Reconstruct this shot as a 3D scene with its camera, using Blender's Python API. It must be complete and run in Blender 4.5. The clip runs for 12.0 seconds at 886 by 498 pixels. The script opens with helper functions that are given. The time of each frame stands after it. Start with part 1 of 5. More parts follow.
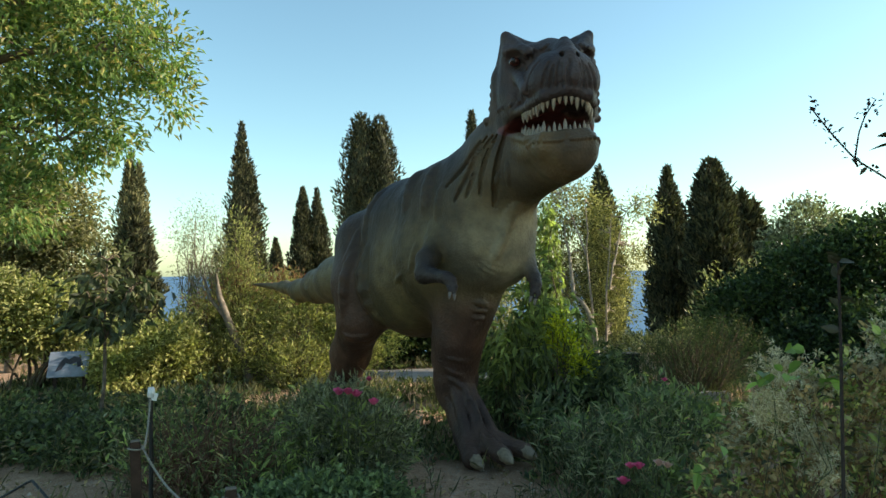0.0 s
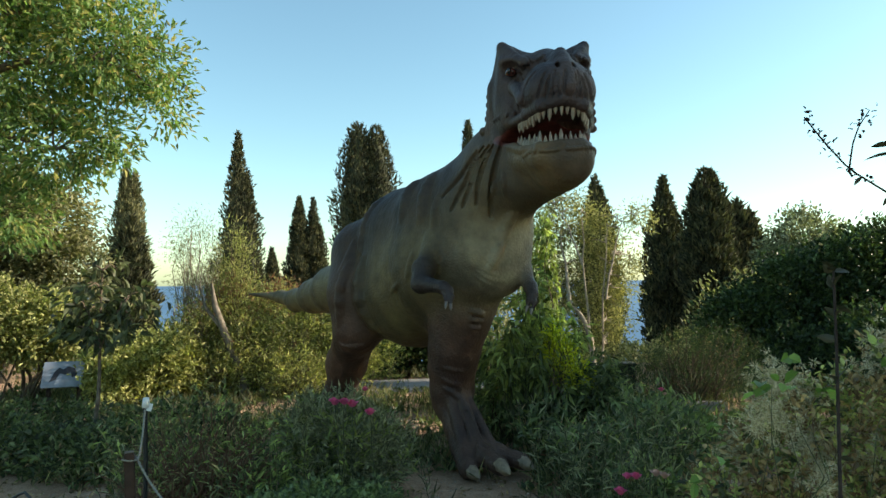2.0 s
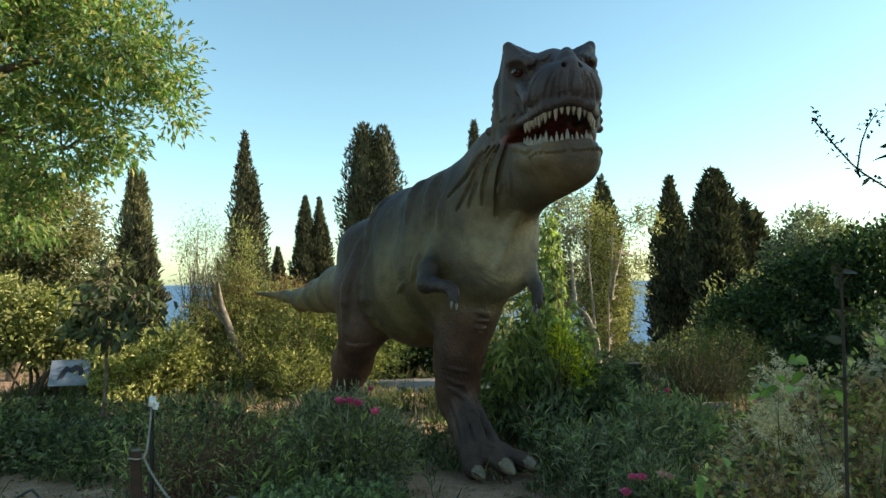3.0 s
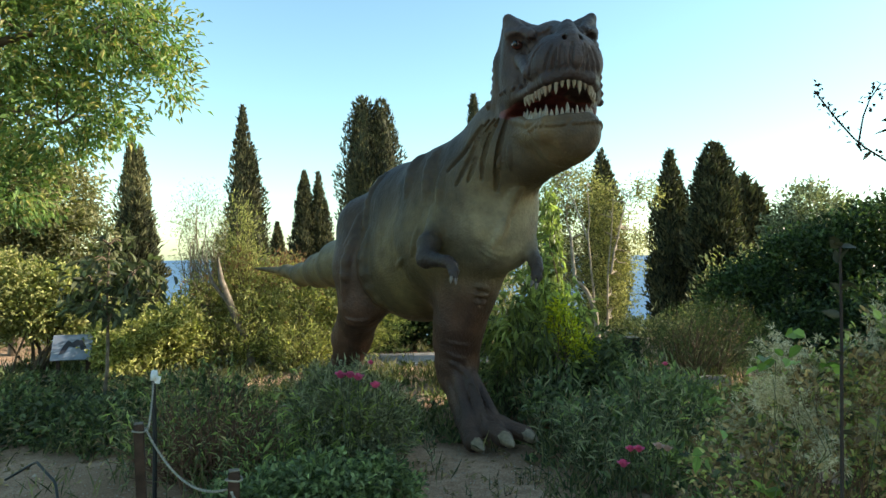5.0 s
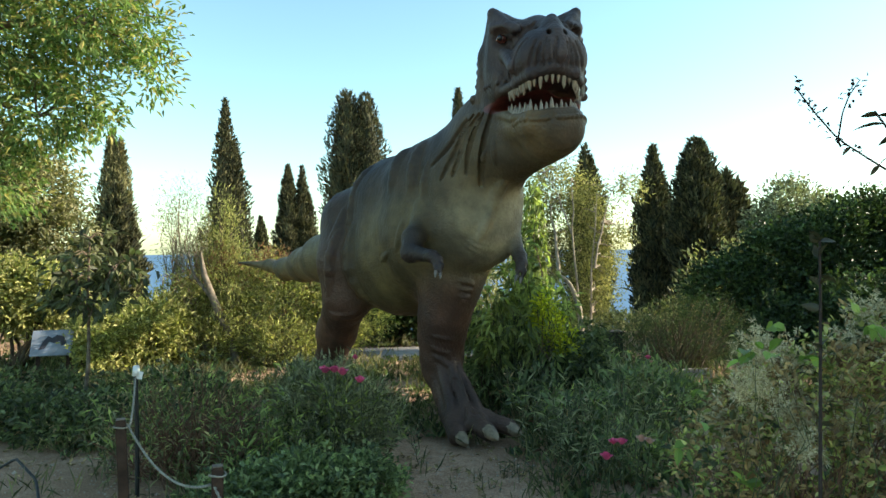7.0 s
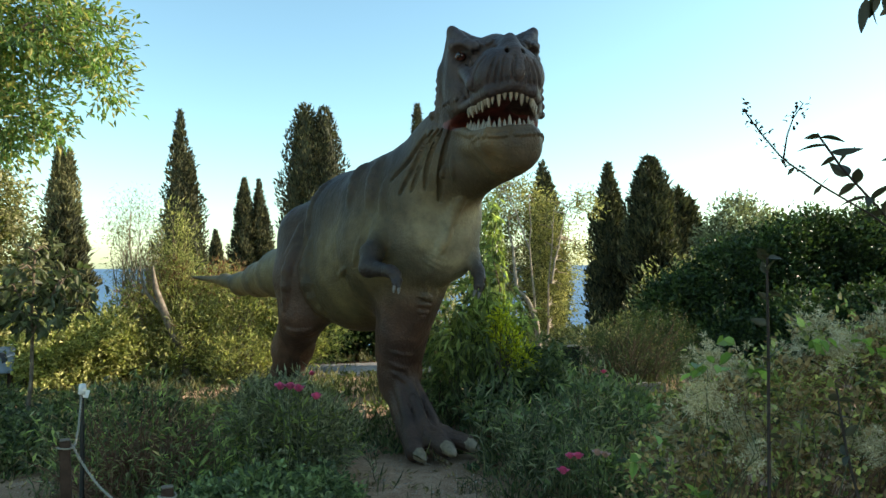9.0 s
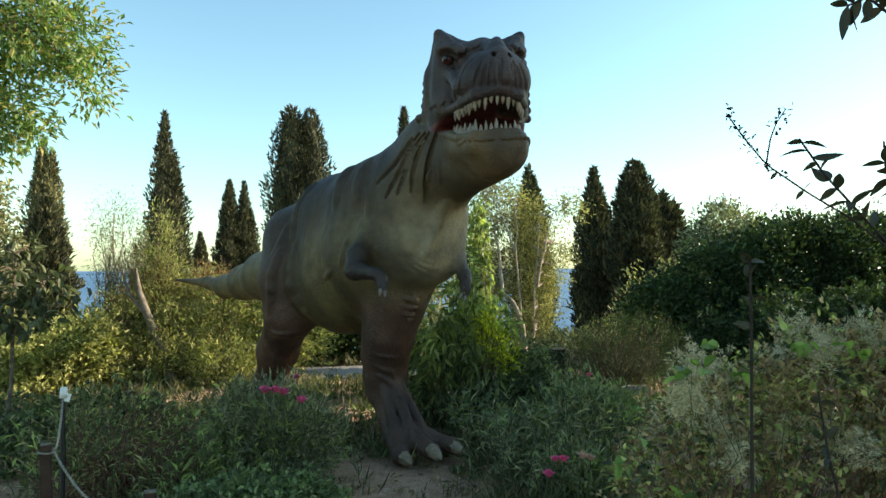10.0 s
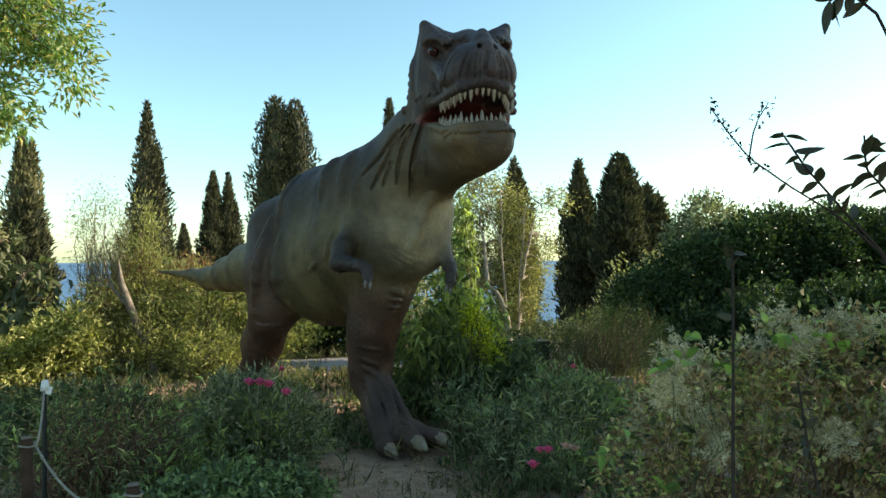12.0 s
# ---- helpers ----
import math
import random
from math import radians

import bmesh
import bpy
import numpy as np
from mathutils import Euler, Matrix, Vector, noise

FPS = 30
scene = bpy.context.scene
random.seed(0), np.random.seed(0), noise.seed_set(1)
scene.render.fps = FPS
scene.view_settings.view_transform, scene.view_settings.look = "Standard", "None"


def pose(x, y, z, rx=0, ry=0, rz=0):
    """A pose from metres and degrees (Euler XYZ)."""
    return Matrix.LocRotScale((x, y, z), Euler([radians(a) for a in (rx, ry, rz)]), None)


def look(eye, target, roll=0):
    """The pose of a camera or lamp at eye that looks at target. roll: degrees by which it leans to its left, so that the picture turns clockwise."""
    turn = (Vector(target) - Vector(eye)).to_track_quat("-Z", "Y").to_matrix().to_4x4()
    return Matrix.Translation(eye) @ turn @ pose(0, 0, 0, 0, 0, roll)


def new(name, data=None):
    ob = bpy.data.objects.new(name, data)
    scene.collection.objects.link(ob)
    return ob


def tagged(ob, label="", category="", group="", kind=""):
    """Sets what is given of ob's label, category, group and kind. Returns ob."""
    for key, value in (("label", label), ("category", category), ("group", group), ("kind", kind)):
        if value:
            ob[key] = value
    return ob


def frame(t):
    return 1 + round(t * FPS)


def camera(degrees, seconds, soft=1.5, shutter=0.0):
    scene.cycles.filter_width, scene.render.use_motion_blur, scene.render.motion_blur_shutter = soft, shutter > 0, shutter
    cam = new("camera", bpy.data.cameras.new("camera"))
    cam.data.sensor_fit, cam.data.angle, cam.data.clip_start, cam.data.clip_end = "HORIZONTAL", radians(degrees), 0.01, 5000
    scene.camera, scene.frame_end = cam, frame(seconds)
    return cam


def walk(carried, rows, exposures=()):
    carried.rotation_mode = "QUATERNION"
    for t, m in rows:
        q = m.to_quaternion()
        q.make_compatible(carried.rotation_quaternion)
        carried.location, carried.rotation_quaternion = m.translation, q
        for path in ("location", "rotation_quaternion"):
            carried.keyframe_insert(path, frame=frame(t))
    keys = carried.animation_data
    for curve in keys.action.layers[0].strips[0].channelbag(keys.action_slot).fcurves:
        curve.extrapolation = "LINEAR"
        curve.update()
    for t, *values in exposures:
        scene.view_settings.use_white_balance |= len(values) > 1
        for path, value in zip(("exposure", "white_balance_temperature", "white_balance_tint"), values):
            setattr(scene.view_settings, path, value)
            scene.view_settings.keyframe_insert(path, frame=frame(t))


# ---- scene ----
# camera: a hand-held camera that stands still and turns
cam = camera(67.0, 12.0)
EYE = (0.0, 0.0, 1.6)
TURNS = (
    (0, 0.02, 1.88, 0.74), (0.5, -0.18, 1.87, 1.00), (1, -0.25, 1.79, 1.05), (1.5, -0.42, 2.12, 0.83),
    (2, -0.29, 2.70, 0.74), (2.5, 0.00, 2.97, 0.64), (3, 0.19, 2.70, 0.57), (5, 0.15, 0.54, 0.65),
    (5.5, 0.00, 0.20, 0.76), (6, -0.16, 0.05, 0.66), (6.5, -0.48, -0.03, 0.60), (7, -1.17, 0.04, 0.66),
    (9, -4.72, 1.30, 0.44), (9.5, -5.34, 1.46, 0.37), (10, -5.90, 1.55, 0.31), (10.5, -6.30, 1.50, 0.34),
    (11, -6.60, 1.34, 0.26), (11.5, -6.88, 1.11, 0.27), (12, -7.15, 0.87, 0.24))
walk(cam, [(t, pose(*EYE, 90 + pitch, roll, yaw)) for t, yaw, pitch, roll in TURNS],
     exposures=[(0, 0.81), (3, 0.86), (5.5, 1.18), (7, 1.22), (9.5, 1.03), (12, 1.0)])

# low sun behind unseen trees on the right, clear sky
SUN_AZ, SUN_EL = radians(86), radians(22)
world = bpy.data.worlds.new("sky")
scene.world = world
world.use_nodes = True
wn = world.node_tree
sky = wn.nodes.new("ShaderNodeTexSky")
sky.sky_type = "NISHITA"
sky.sun_disc = False
sky.sun_elevation, sky.sun_rotation = SUN_EL, SUN_AZ
sky.air_density, sky.dust_density, sky.ozone_density = 1.0, 0.7, 1.2
haze = wn.nodes.new("ShaderNodeMix")
haze.data_type, haze.blend_type = "RGBA", "MULTIPLY"
haze.inputs[0].default_value = 1.0
haze.inputs[7].default_value = (0.86, 1.04, 0.93, 1)
wn.links.new(sky.outputs[0], haze.inputs[6])
wn.links.new(haze.outputs[2], wn.nodes["Background"].inputs[0])
wn.nodes["Background"].inputs[1].default_value = 0.15
sun = new("sun", bpy.data.lights.new("sun", "SUN"))
sun.data.energy, sun.data.angle, sun.data.color = 5.0, radians(0.6), (1.0, 0.86, 0.66)
sun_way = Vector((math.sin(SUN_AZ) * math.cos(SUN_EL), math.cos(SUN_AZ) * math.cos(SUN_EL), math.sin(SUN_EL)))
sun.matrix_world = look(tuple(sun_way * 60), (0, 0, 0))


# ---- materials ----
def material(name, rough=0.8, metal=0.0, spec=0.5):
    m = bpy.data.materials.new(name)
    m.use_nodes = True
    b = m.node_tree.nodes["Principled BSDF"]
    b.inputs["Roughness"].default_value = rough
    b.inputs["Metallic"].default_value = metal
    b.inputs["Specular IOR Level"].default_value = spec
    return m, m.node_tree.nodes, m.node_tree.links, b


def ramp(nodes, links, source, stops):
    r = nodes.new("ShaderNodeValToRGB")
    while len(r.color_ramp.elements) < len(stops):
        r.color_ramp.elements.new(0.5)
    for e, (p, c) in zip(r.color_ramp.elements, stops):
        e.position, e.color = p, (*c, 1)
    links.new(source, r.inputs[0])
    return r.outputs[0]


def noise_tex(nodes, links, scale, detail=5, rough=0.6, stretch=None):
    tc = nodes.new("ShaderNodeTexCoord")
    n = nodes.new("ShaderNodeTexNoise")
    n.inputs["Scale"].default_value = scale
    n.inputs["Detail"].default_value = detail
    n.inputs["Roughness"].default_value = rough
    if stretch:
        mp = nodes.new("ShaderNodeMapping")
        mp.inputs["Scale"].default_value = stretch
        links.new(tc.outputs["Object"], mp.inputs[0])
        links.new(mp.outputs[0], n.inputs["Vector"])
    else:
        links.new(tc.outputs["Object"], n.inputs["Vector"])
    return n.outputs["Fac"]


def mixed(nodes, links, fac, a, b, how="MIX"):
    x = nodes.new("ShaderNodeMix")
    x.data_type, x.blend_type = "RGBA", how
    for sock, v in ((x.inputs[0], fac), (x.inputs[6], a), (x.inputs[7], b)):
        if isinstance(v, (int, float)):
            sock.default_value = v
        elif isinstance(v, tuple):
            sock.default_value = (*v, 1)
        else:
            links.new(v, sock)
    return x.outputs[2]


def bump(nodes, links, bsdf, height, strength, dist, chain=None):
    b = nodes.new("ShaderNodeBump")
    b.inputs["Strength"].default_value, b.inputs["Distance"].default_value = strength, dist
    links.new(height, b.inputs["Height"])
    if chain is not None:
        links.new(chain, b.inputs["Normal"])
    links.new(b.outputs[0], bsdf.inputs["Normal"])
    return b.outputs[0]


def plain(name, color, rough=0.8, spec=0.4, vary=0.35, scale=30.0, metal=0.0, bumps=0.2):
    m, n, l, b = material(name, rough, metal, spec)
    f = noise_tex(n, l, scale)
    dark = tuple(c * (1 - vary) for c in color)
    lite = tuple(min(1, c * (1 + vary)) for c in color)
    l.new(ramp(n, l, f, ((0.3, dark), (0.7, lite))), b.inputs["Base Color"])
    bump(n, l, b, f, bumps, 0.01)
    return m


def leafy(name, colors, thin=0.35, rough=0.55, patch=1.2, dusty=0.48, glow=(1.25, 1.5, 0.7)):
    """Leaf: its colour differs from leaf to leaf and in patches; some light comes through."""
    m, n, l, b = material(name, rough, 0, 0.35)
    geo = n.new("ShaderNodeNewGeometry")
    k = len(colors)
    colors = [tuple(v * 0.6 for v in colors[0]), *colors, tuple(min(0.85, v * 1.45) for v in colors[-1])]
    k += 2
    grey = [0.3 * c[0] + 0.6 * c[1] + 0.1 * c[2] for c in colors]
    colors = [tuple(v + dusty * (g * w - v) for v, w in zip(c, (1.12, 0.98, 0.72))) for c, g in zip(colors, grey)]
    c1 = ramp(n, l, geo.outputs["Random Per Island"], [(i / max(1, k - 1), c) for i, c in enumerate(colors)])
    f = noise_tex(n, l, patch, 3)
    c2 = mixed(n, l, 0.75, c1, ramp(n, l, f, ((0.3, (0.55, 0.55, 0.5)), (0.7, (1.25, 1.2, 1.0)))), "MULTIPLY")
    l.new(c2, b.inputs["Base Color"])
    tr = n.new("ShaderNodeBsdfTranslucent")
    l.new(mixed(n, l, 1.0, c2, glow, "MULTIPLY"), tr.inputs[0])
    ms = n.new("ShaderNodeMixShader")
    ms.inputs[0].default_value = thin
    l.new(b.outputs[0], ms.inputs[1])
    l.new(tr.outputs[0], ms.inputs[2])
    l.new(ms.outputs[0], n["Material Output"].inputs[0])
    return m


BARK = plain("bark", (0.16, 0.12, 0.085), 0.9, 0.2, 0.5, 18, bumps=0.6)
SNAG_BARK = plain("snag_bark", (0.17, 0.14, 0.11), 0.9, 0.2, 0.5, 14, bumps=0.6)
PALE_BARK = plain("pale_bark", (0.33, 0.275, 0.21), 0.9, 0.2, 0.4, 18, bumps=0.6)
TWIG = plain("twig", (0.10, 0.075, 0.05), 0.9, 0.2, 0.4, 30)
RUSSET_TWIG = plain("russet_twig", (0.17, 0.095, 0.06), 0.9, 0.2, 0.5, 30)
DRY_TWIG = plain("dry_twig", (0.26, 0.21, 0.15), 0.9, 0.2, 0.4, 30)
# darker copy of the twig: the near shoots' silhouette is put into the colour
NEAR_TWIG = plain("near_twig_silhouette", (0.03, 0.022, 0.018), 0.8, 0.3, 0.4, 30)
STALK = plain("stalk", (0.07, 0.085, 0.035), 0.7, 0.3, 0.4, 30)
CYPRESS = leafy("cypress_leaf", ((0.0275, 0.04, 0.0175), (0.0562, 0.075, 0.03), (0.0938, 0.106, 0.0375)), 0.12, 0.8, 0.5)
# lighter olive copy of the cypress leaf; sunlight is put into its colour
CYPRESS_LIT = leafy("cypress_leaf_sunlit", ((0.08, 0.0992, 0.0352), (0.136, 0.16, 0.0544), (0.208, 0.216, 0.08)), 0.15, 0.8, 0.5)
HEDGE = leafy("hedge_leaf", ((0.024, 0.054, 0.018), (0.042, 0.0896, 0.0264), (0.072, 0.132, 0.036)), 0.2, 0.5, 0.7, 0.25)
TREE_LEAF = leafy("tree_leaf", ((0.10, 0.20, 0.06), (0.14, 0.27, 0.08), (0.18, 0.33, 0.10), (0.22, 0.38, 0.11), (0.26, 0.38, 0.12), (0.36, 0.32, 0.10)), 0.44, 0.5, 0.9, 0.25)
SUNNY = leafy("shrub_leaf_light", ((0.20, 0.25, 0.055), (0.31, 0.35, 0.085), (0.44, 0.44, 0.13)), 0.4, 0.6, 0.8, 0.4)
OLIVE = leafy("olive_leaf", ((0.129, 0.159, 0.0646), (0.201, 0.223, 0.0862), (0.287, 0.287, 0.129)), 0.35, 0.55, 0.9)
# brighter copy of the olive leaf, with the wispy tree's sunlight in its colour
OLIVE_LIT = leafy("sunlit_olive_leaf", ((0.165, 0.20, 0.075), (0.255, 0.29, 0.105), (0.37, 0.375, 0.15)), 0.4, 0.55, 0.9, 0.3, (1.25, 1.3, 0.75))
GREYGREEN = leafy("grey_green_leaf", ((0.143, 0.185, 0.117), (0.21, 0.26, 0.168), (0.303, 0.353, 0.227)), 0.25, 0.5, 1.6)
MIDGREEN = leafy("green_leaf", ((0.066, 0.112, 0.045), (0.108, 0.165, 0.064), (0.175, 0.24, 0.096)), 0.35, 0.45, 1.5, 0.35)
NETTLE = leafy("nettle_leaf", ((0.095, 0.165, 0.072), (0.145, 0.235, 0.10), (0.22, 0.325, 0.145)), 0.35, 0.45, 3.0, 0.35)
DARKLEAF = leafy("dark_leaf", ((0.0425, 0.0688, 0.03), (0.0688, 0.106, 0.0425), (0.112, 0.163, 0.0625)), 0.3, 0.5, 1.5)
VINE = leafy("vine_leaf", ((0.14, 0.205, 0.055), (0.225, 0.305, 0.08), (0.33, 0.42, 0.12)), 0.45, 0.4, 2.0, 0.35)
FRESH = leafy("fresh_vine_leaf", ((0.13, 0.22, 0.045), (0.18, 0.29, 0.06), (0.24, 0.37, 0.085)), 0.45, 0.35, 3.0, 0.1)
PALE_VINE = leafy("pale_vine_leaf", ((0.31, 0.31, 0.12), (0.43, 0.42, 0.165), (0.54, 0.52, 0.23)), 0.4, 0.5, 2.5, 0.1)
# golden shrub's yellow leaf, with glimpses of sunlight added to its brightness
YELLOW = leafy("sunlit_yellow_leaf", ((0.36, 0.40, 0.03), (0.52, 0.50, 0.045), (0.62, 0.56, 0.06)), 0.5, 0.5, 2.0, 0.0)
DRYLEAF = leafy("dry_leaf", ((0.213, 0.181, 0.0983), (0.311, 0.254, 0.14), (0.426, 0.328, 0.181)), 0.25, 0.8, 2.0, 0.1, (1.2, 1.05, 0.85))
RUSSET = leafy("russet_leaf", ((0.24, 0.175, 0.10), (0.34, 0.26, 0.14), (0.45, 0.36, 0.20)), 0.35, 0.7, 3.0, 0.0, (1.3, 1.0, 0.7))
FLUFF = leafy("seed_fluff", ((0.50, 0.47, 0.33), (0.62, 0.59, 0.43), (0.72, 0.69, 0.54)), 0.4, 0.9, 3.0, 0.0, (1.2, 1.05, 0.85))
PINKISH = leafy("pinkish_tips", ((0.26, 0.13, 0.08), (0.30, 0.17, 0.10), (0.25, 0.2, 0.1)), 0.35, 0.8, 2.0, 0.0, (1.2, 1.05, 0.85))
GRASS = leafy("grass_blade", ((0.07, 0.095, 0.035), (0.12, 0.15, 0.055), (0.21, 0.2, 0.09)), 0.35, 0.6, 1.5)
# nearly black leaf, so that the near shoots read as silhouettes
NEARLEAF = leafy("near_leaf_silhouette", ((0.022, 0.026, 0.018), (0.035, 0.042, 0.025), (0.055, 0.06, 0.032)), 0.2, 0.45, 3.0)
PETAL = leafy("rose_petal", ((0.62, 0.06, 0.2), (0.74, 0.11, 0.32), (0.8, 0.2, 0.42)), 0.3, 0.6, 8.0, 0.0, (1.2, 1.05, 0.85))
PALE_PETAL = leafy("pale_petal", ((0.6, 0.32, 0.34), (0.66, 0.42, 0.42), (0.7, 0.5, 0.45)), 0.3, 0.6, 8.0, 0.0, (1.2, 1.05, 0.85))


def soil_material():
    m, n, l, b = material("soil", 0.95, 0, 0.2)
    big = noise_tex(n, l, 0.55, 4)
    small = noise_tex(n, l, 9, 8, 0.7)
    grit = noise_tex(n, l, 70, 4, 0.7)
    c = ramp(n, l, small, ((0.3, (0.27, 0.165, 0.105)), (0.5, (0.47, 0.31, 0.205)), (0.7, (0.62, 0.45, 0.32))))
    c = mixed(n, l, ramp(n, l, big, ((0.42, (0, 0, 0)), (0.62, (1, 1, 1)))), c, (0.32, 0.205, 0.13))
    c = mixed(n, l, 0.5, c, ramp(n, l, grit, ((0.38, (0.35, 0.33, 0.32)), (0.66, (1.6, 1.55, 1.5)))), "MULTIPLY")
    l.new(c, b.inputs["Base Color"])
    first = bump(n, l, b, small, 0.7, 0.05)
    bump(n, l, b, grit, 0.6, 0.012, first)
    return m


def sea_material():
    m, n, l, b = material("sea_water", 0.55, 0, 0.25)
    f = noise_tex(n, l, 0.02, 6, 0.7, (1, 0.25, 1))
    l.new(ramp(n, l, f, ((0.3, (0.06, 0.13, 0.23)), (0.7, (0.10, 0.19, 0.31)))), b.inputs["Base Color"])
    bump(n, l, b, noise_tex(n, l, 0.25, 5), 0.25, 0.6)
    return m


def paving_material():
    m, n, l, b = material("pale_gravel", 0.95, 0, 0.2)
    f = noise_tex(n, l, 6, 8, 0.7)
    l.new(ramp(n, l, f, ((0.3, (0.20, 0.185, 0.17)), (0.7, (0.32, 0.30, 0.28)))), b.inputs["Base Color"])
    bump(n, l, b, f, 0.4, 0.02)
    return m


SOIL, SEA, PAVING = soil_material(), sea_material(), paving_material()


# ---- mesh helpers ----
def quick_mesh(name, verts, faces, mat, smooth=False):
    """A mesh from arrays: faces (n, 3) or (n, 4)."""
    verts, faces = np.asarray(verts, np.float32), np.asarray(faces, np.int32)
    me = bpy.data.meshes.new(name)
    k = faces.shape[1]
    me.vertices.add(len(verts))
    me.vertices.foreach_set("co", verts.ravel())
    me.loops.add(faces.size)
    me.loops.foreach_set("vertex_index", faces.ravel())
    me.polygons.add(len(faces))
    me.polygons.foreach_set("loop_start", np.arange(len(faces), dtype=np.int32) * k)
    me.polygons.foreach_set("use_smooth", np.full(len(faces), smooth))
    for x in mat if isinstance(mat, (tuple, list)) else (mat,):
        me.materials.append(x)
    me.update(calc_edges=True)
    return me


def thing(name, at, label, category, group="", kind=""):
    ob = new(name)
    ob.empty_display_size = 0.1
    ob.location = at
    return tagged(ob, label, category, group, kind)


def part(name, me, parent, label=""):
    """A mesh object under a thing; the mesh is in the thing's own space."""
    ob = new(name, me)
    ob.parent = parent
    return tagged(ob, label)


def from_bm(name, bm, mat, smooth=False):
    me = bpy.data.meshes.new(name)
    bm.to_mesh(me)
    bm.free()
    for x in mat if isinstance(mat, (tuple, list)) else (mat,):
        me.materials.append(x)
    for p in me.polygons:
        p.use_smooth = smooth
    return me


def unit(v):
    return v / np.maximum(np.linalg.norm(v, axis=-1, keepdims=True), 1e-6)


def leaves(name, pos, way, length, width, mat, rng, fold=0.25, loll=0.5):
    """Leaves at pos that grow along way: two faces each, folded along the midrib and bent down."""
    n = len(pos)
    way = unit(way)
    side = unit(np.cross(way, np.array([0, 0, 1.0]) + rng.normal(0, loll, (n, 3))))
    up = np.cross(side, way)
    ln = (length * rng.uniform(0.65, 1.25, n))[:, None]
    wd = (width * rng.uniform(0.7, 1.25, n))[:, None]
    if width >= 0.4 * length:
        r1, r2 = pos + way * ln * 0.22, pos + way * ln * 0.62 - up * ln * 0.04
        v = np.stack([pos, r1 + side * wd * 0.40 + up * wd * fold, r2 + side * wd * 0.46 + up * wd * fold, pos + way * ln - up * ln * 0.14,
                      r2 - side * wd * 0.46 + up * wd * fold, r1 - side * wd * 0.40 + up * wd * fold, r1], 1)
        i = np.arange(n)[:, None] * 7
        f = np.concatenate([i + np.array([q]) for q in ((0, 1, 6), (6, 1, 2), (6, 2, 3), (6, 3, 4), (6, 4, 5), (6, 5, 0))], 1).reshape(-1, 3)
        return quick_mesh(name, v.reshape(-1, 3), f, mat)
    mid = pos + way * ln * 0.45
    v = np.stack([pos, mid + side * wd * 0.5 + up * wd * fold, pos + way * ln - up * ln * 0.12, mid - side * wd * 0.5 + up * wd * fold], 1)
    i = np.arange(n)[:, None] * 4
    f = np.concatenate([i + np.array([[0, 1, 2]]), i + np.array([[0, 2, 3]])], 1).reshape(-1, 3)
    return quick_mesh(name, v.reshape(-1, 3), f, mat)


def tubes(name, lines, mat, sides=5):
    """Tapered stems: each line is (points (k, 3), radii (k,))."""
    vs, fs, base = [], [], 0
    for p, r in lines:
        p = np.asarray(p, float)
        k = len(p)
        d = unit(np.gradient(p, axis=0))
        ref = np.array([1.0, 0, 0]) if abs(d[0][2]) > 0.7 else np.array([0, 0, 1.0])
        a = unit(np.cross(d, ref))
        b = np.cross(d, a)
        ang = np.arange(sides) * 2 * np.pi / sides
        ring = p[:, None] + np.asarray(r)[:, None, None] * (a[:, None] * np.cos(ang)[None, :, None] + b[:, None] * np.sin(ang)[None, :, None])
        vs.append(ring.reshape(-1, 3))
        i, j = np.meshgrid(np.arange(k - 1), np.arange(sides), indexing="ij")
        j2 = (j + 1) % sides
        fs.append(base + np.stack([i * sides + j, i * sides + j2, (i + 1) * sides + j2, (i + 1) * sides + j], -1).reshape(-1, 4))
        base += k * sides
    return quick_mesh(name, np.concatenate(vs), np.concatenate(fs), mat, True)


def bent(a, b, rng, k=6, sag=0.0, wobble=0.08):
    """A crooked line from a to b, lifted (or sagging) in the middle."""
    a, b = np.asarray(a, float), np.asarray(b, float)
    t = np.linspace(0, 1, k)[:, None]
    p = a + (b - a) * t
    p = p + rng.normal(0, wobble * np.linalg.norm(b - a) / k, p.shape) * np.sin(np.pi * t)
    p[:, 2] += (np.sin(np.pi * t) * sag)[:, 0]
    return p


def in_lump(rng, n, lumps):
    """Points in a union of ellipsoids (x, y, z, rx, ry, rz), denser near the skin; and the way out of the lump."""
    q = np.array([l[3] * l[4] + l[4] * l[5] + l[3] * l[5] for l in lumps])
    pick = rng.choice(len(lumps), n, p=q / q.sum())
    L = np.array(lumps)[pick]
    d = unit(rng.normal(0, 1, (n, 3)))
    r = rng.uniform(0.25, 1, n) ** 0.45
    return L[:, :3] + d * r[:, None] * L[:, 3:], d


def clumped(rng, lumps, clumps, per, size, up=0.4):
    """Leaf places in many small clumps, each a short spray that points out and up."""
    c, d = in_lump(rng, clumps, lumps)
    c[:, 2] = np.maximum(c[:, 2], 0.02)
    ax = unit(d + np.array([0, 0, up]) + rng.normal(0, 0.45, d.shape))
    pos = np.repeat(c, per, 0) + np.repeat(ax, per, 0) * rng.uniform(-0.7, 1.0, (clumps * per, 1)) * size + rng.normal(0, size * 0.33, (clumps * per, 3))
    way = np.repeat(ax, per, 0) + rng.normal(0, 0.6, (clumps * per, 3))
    return pos, way, c


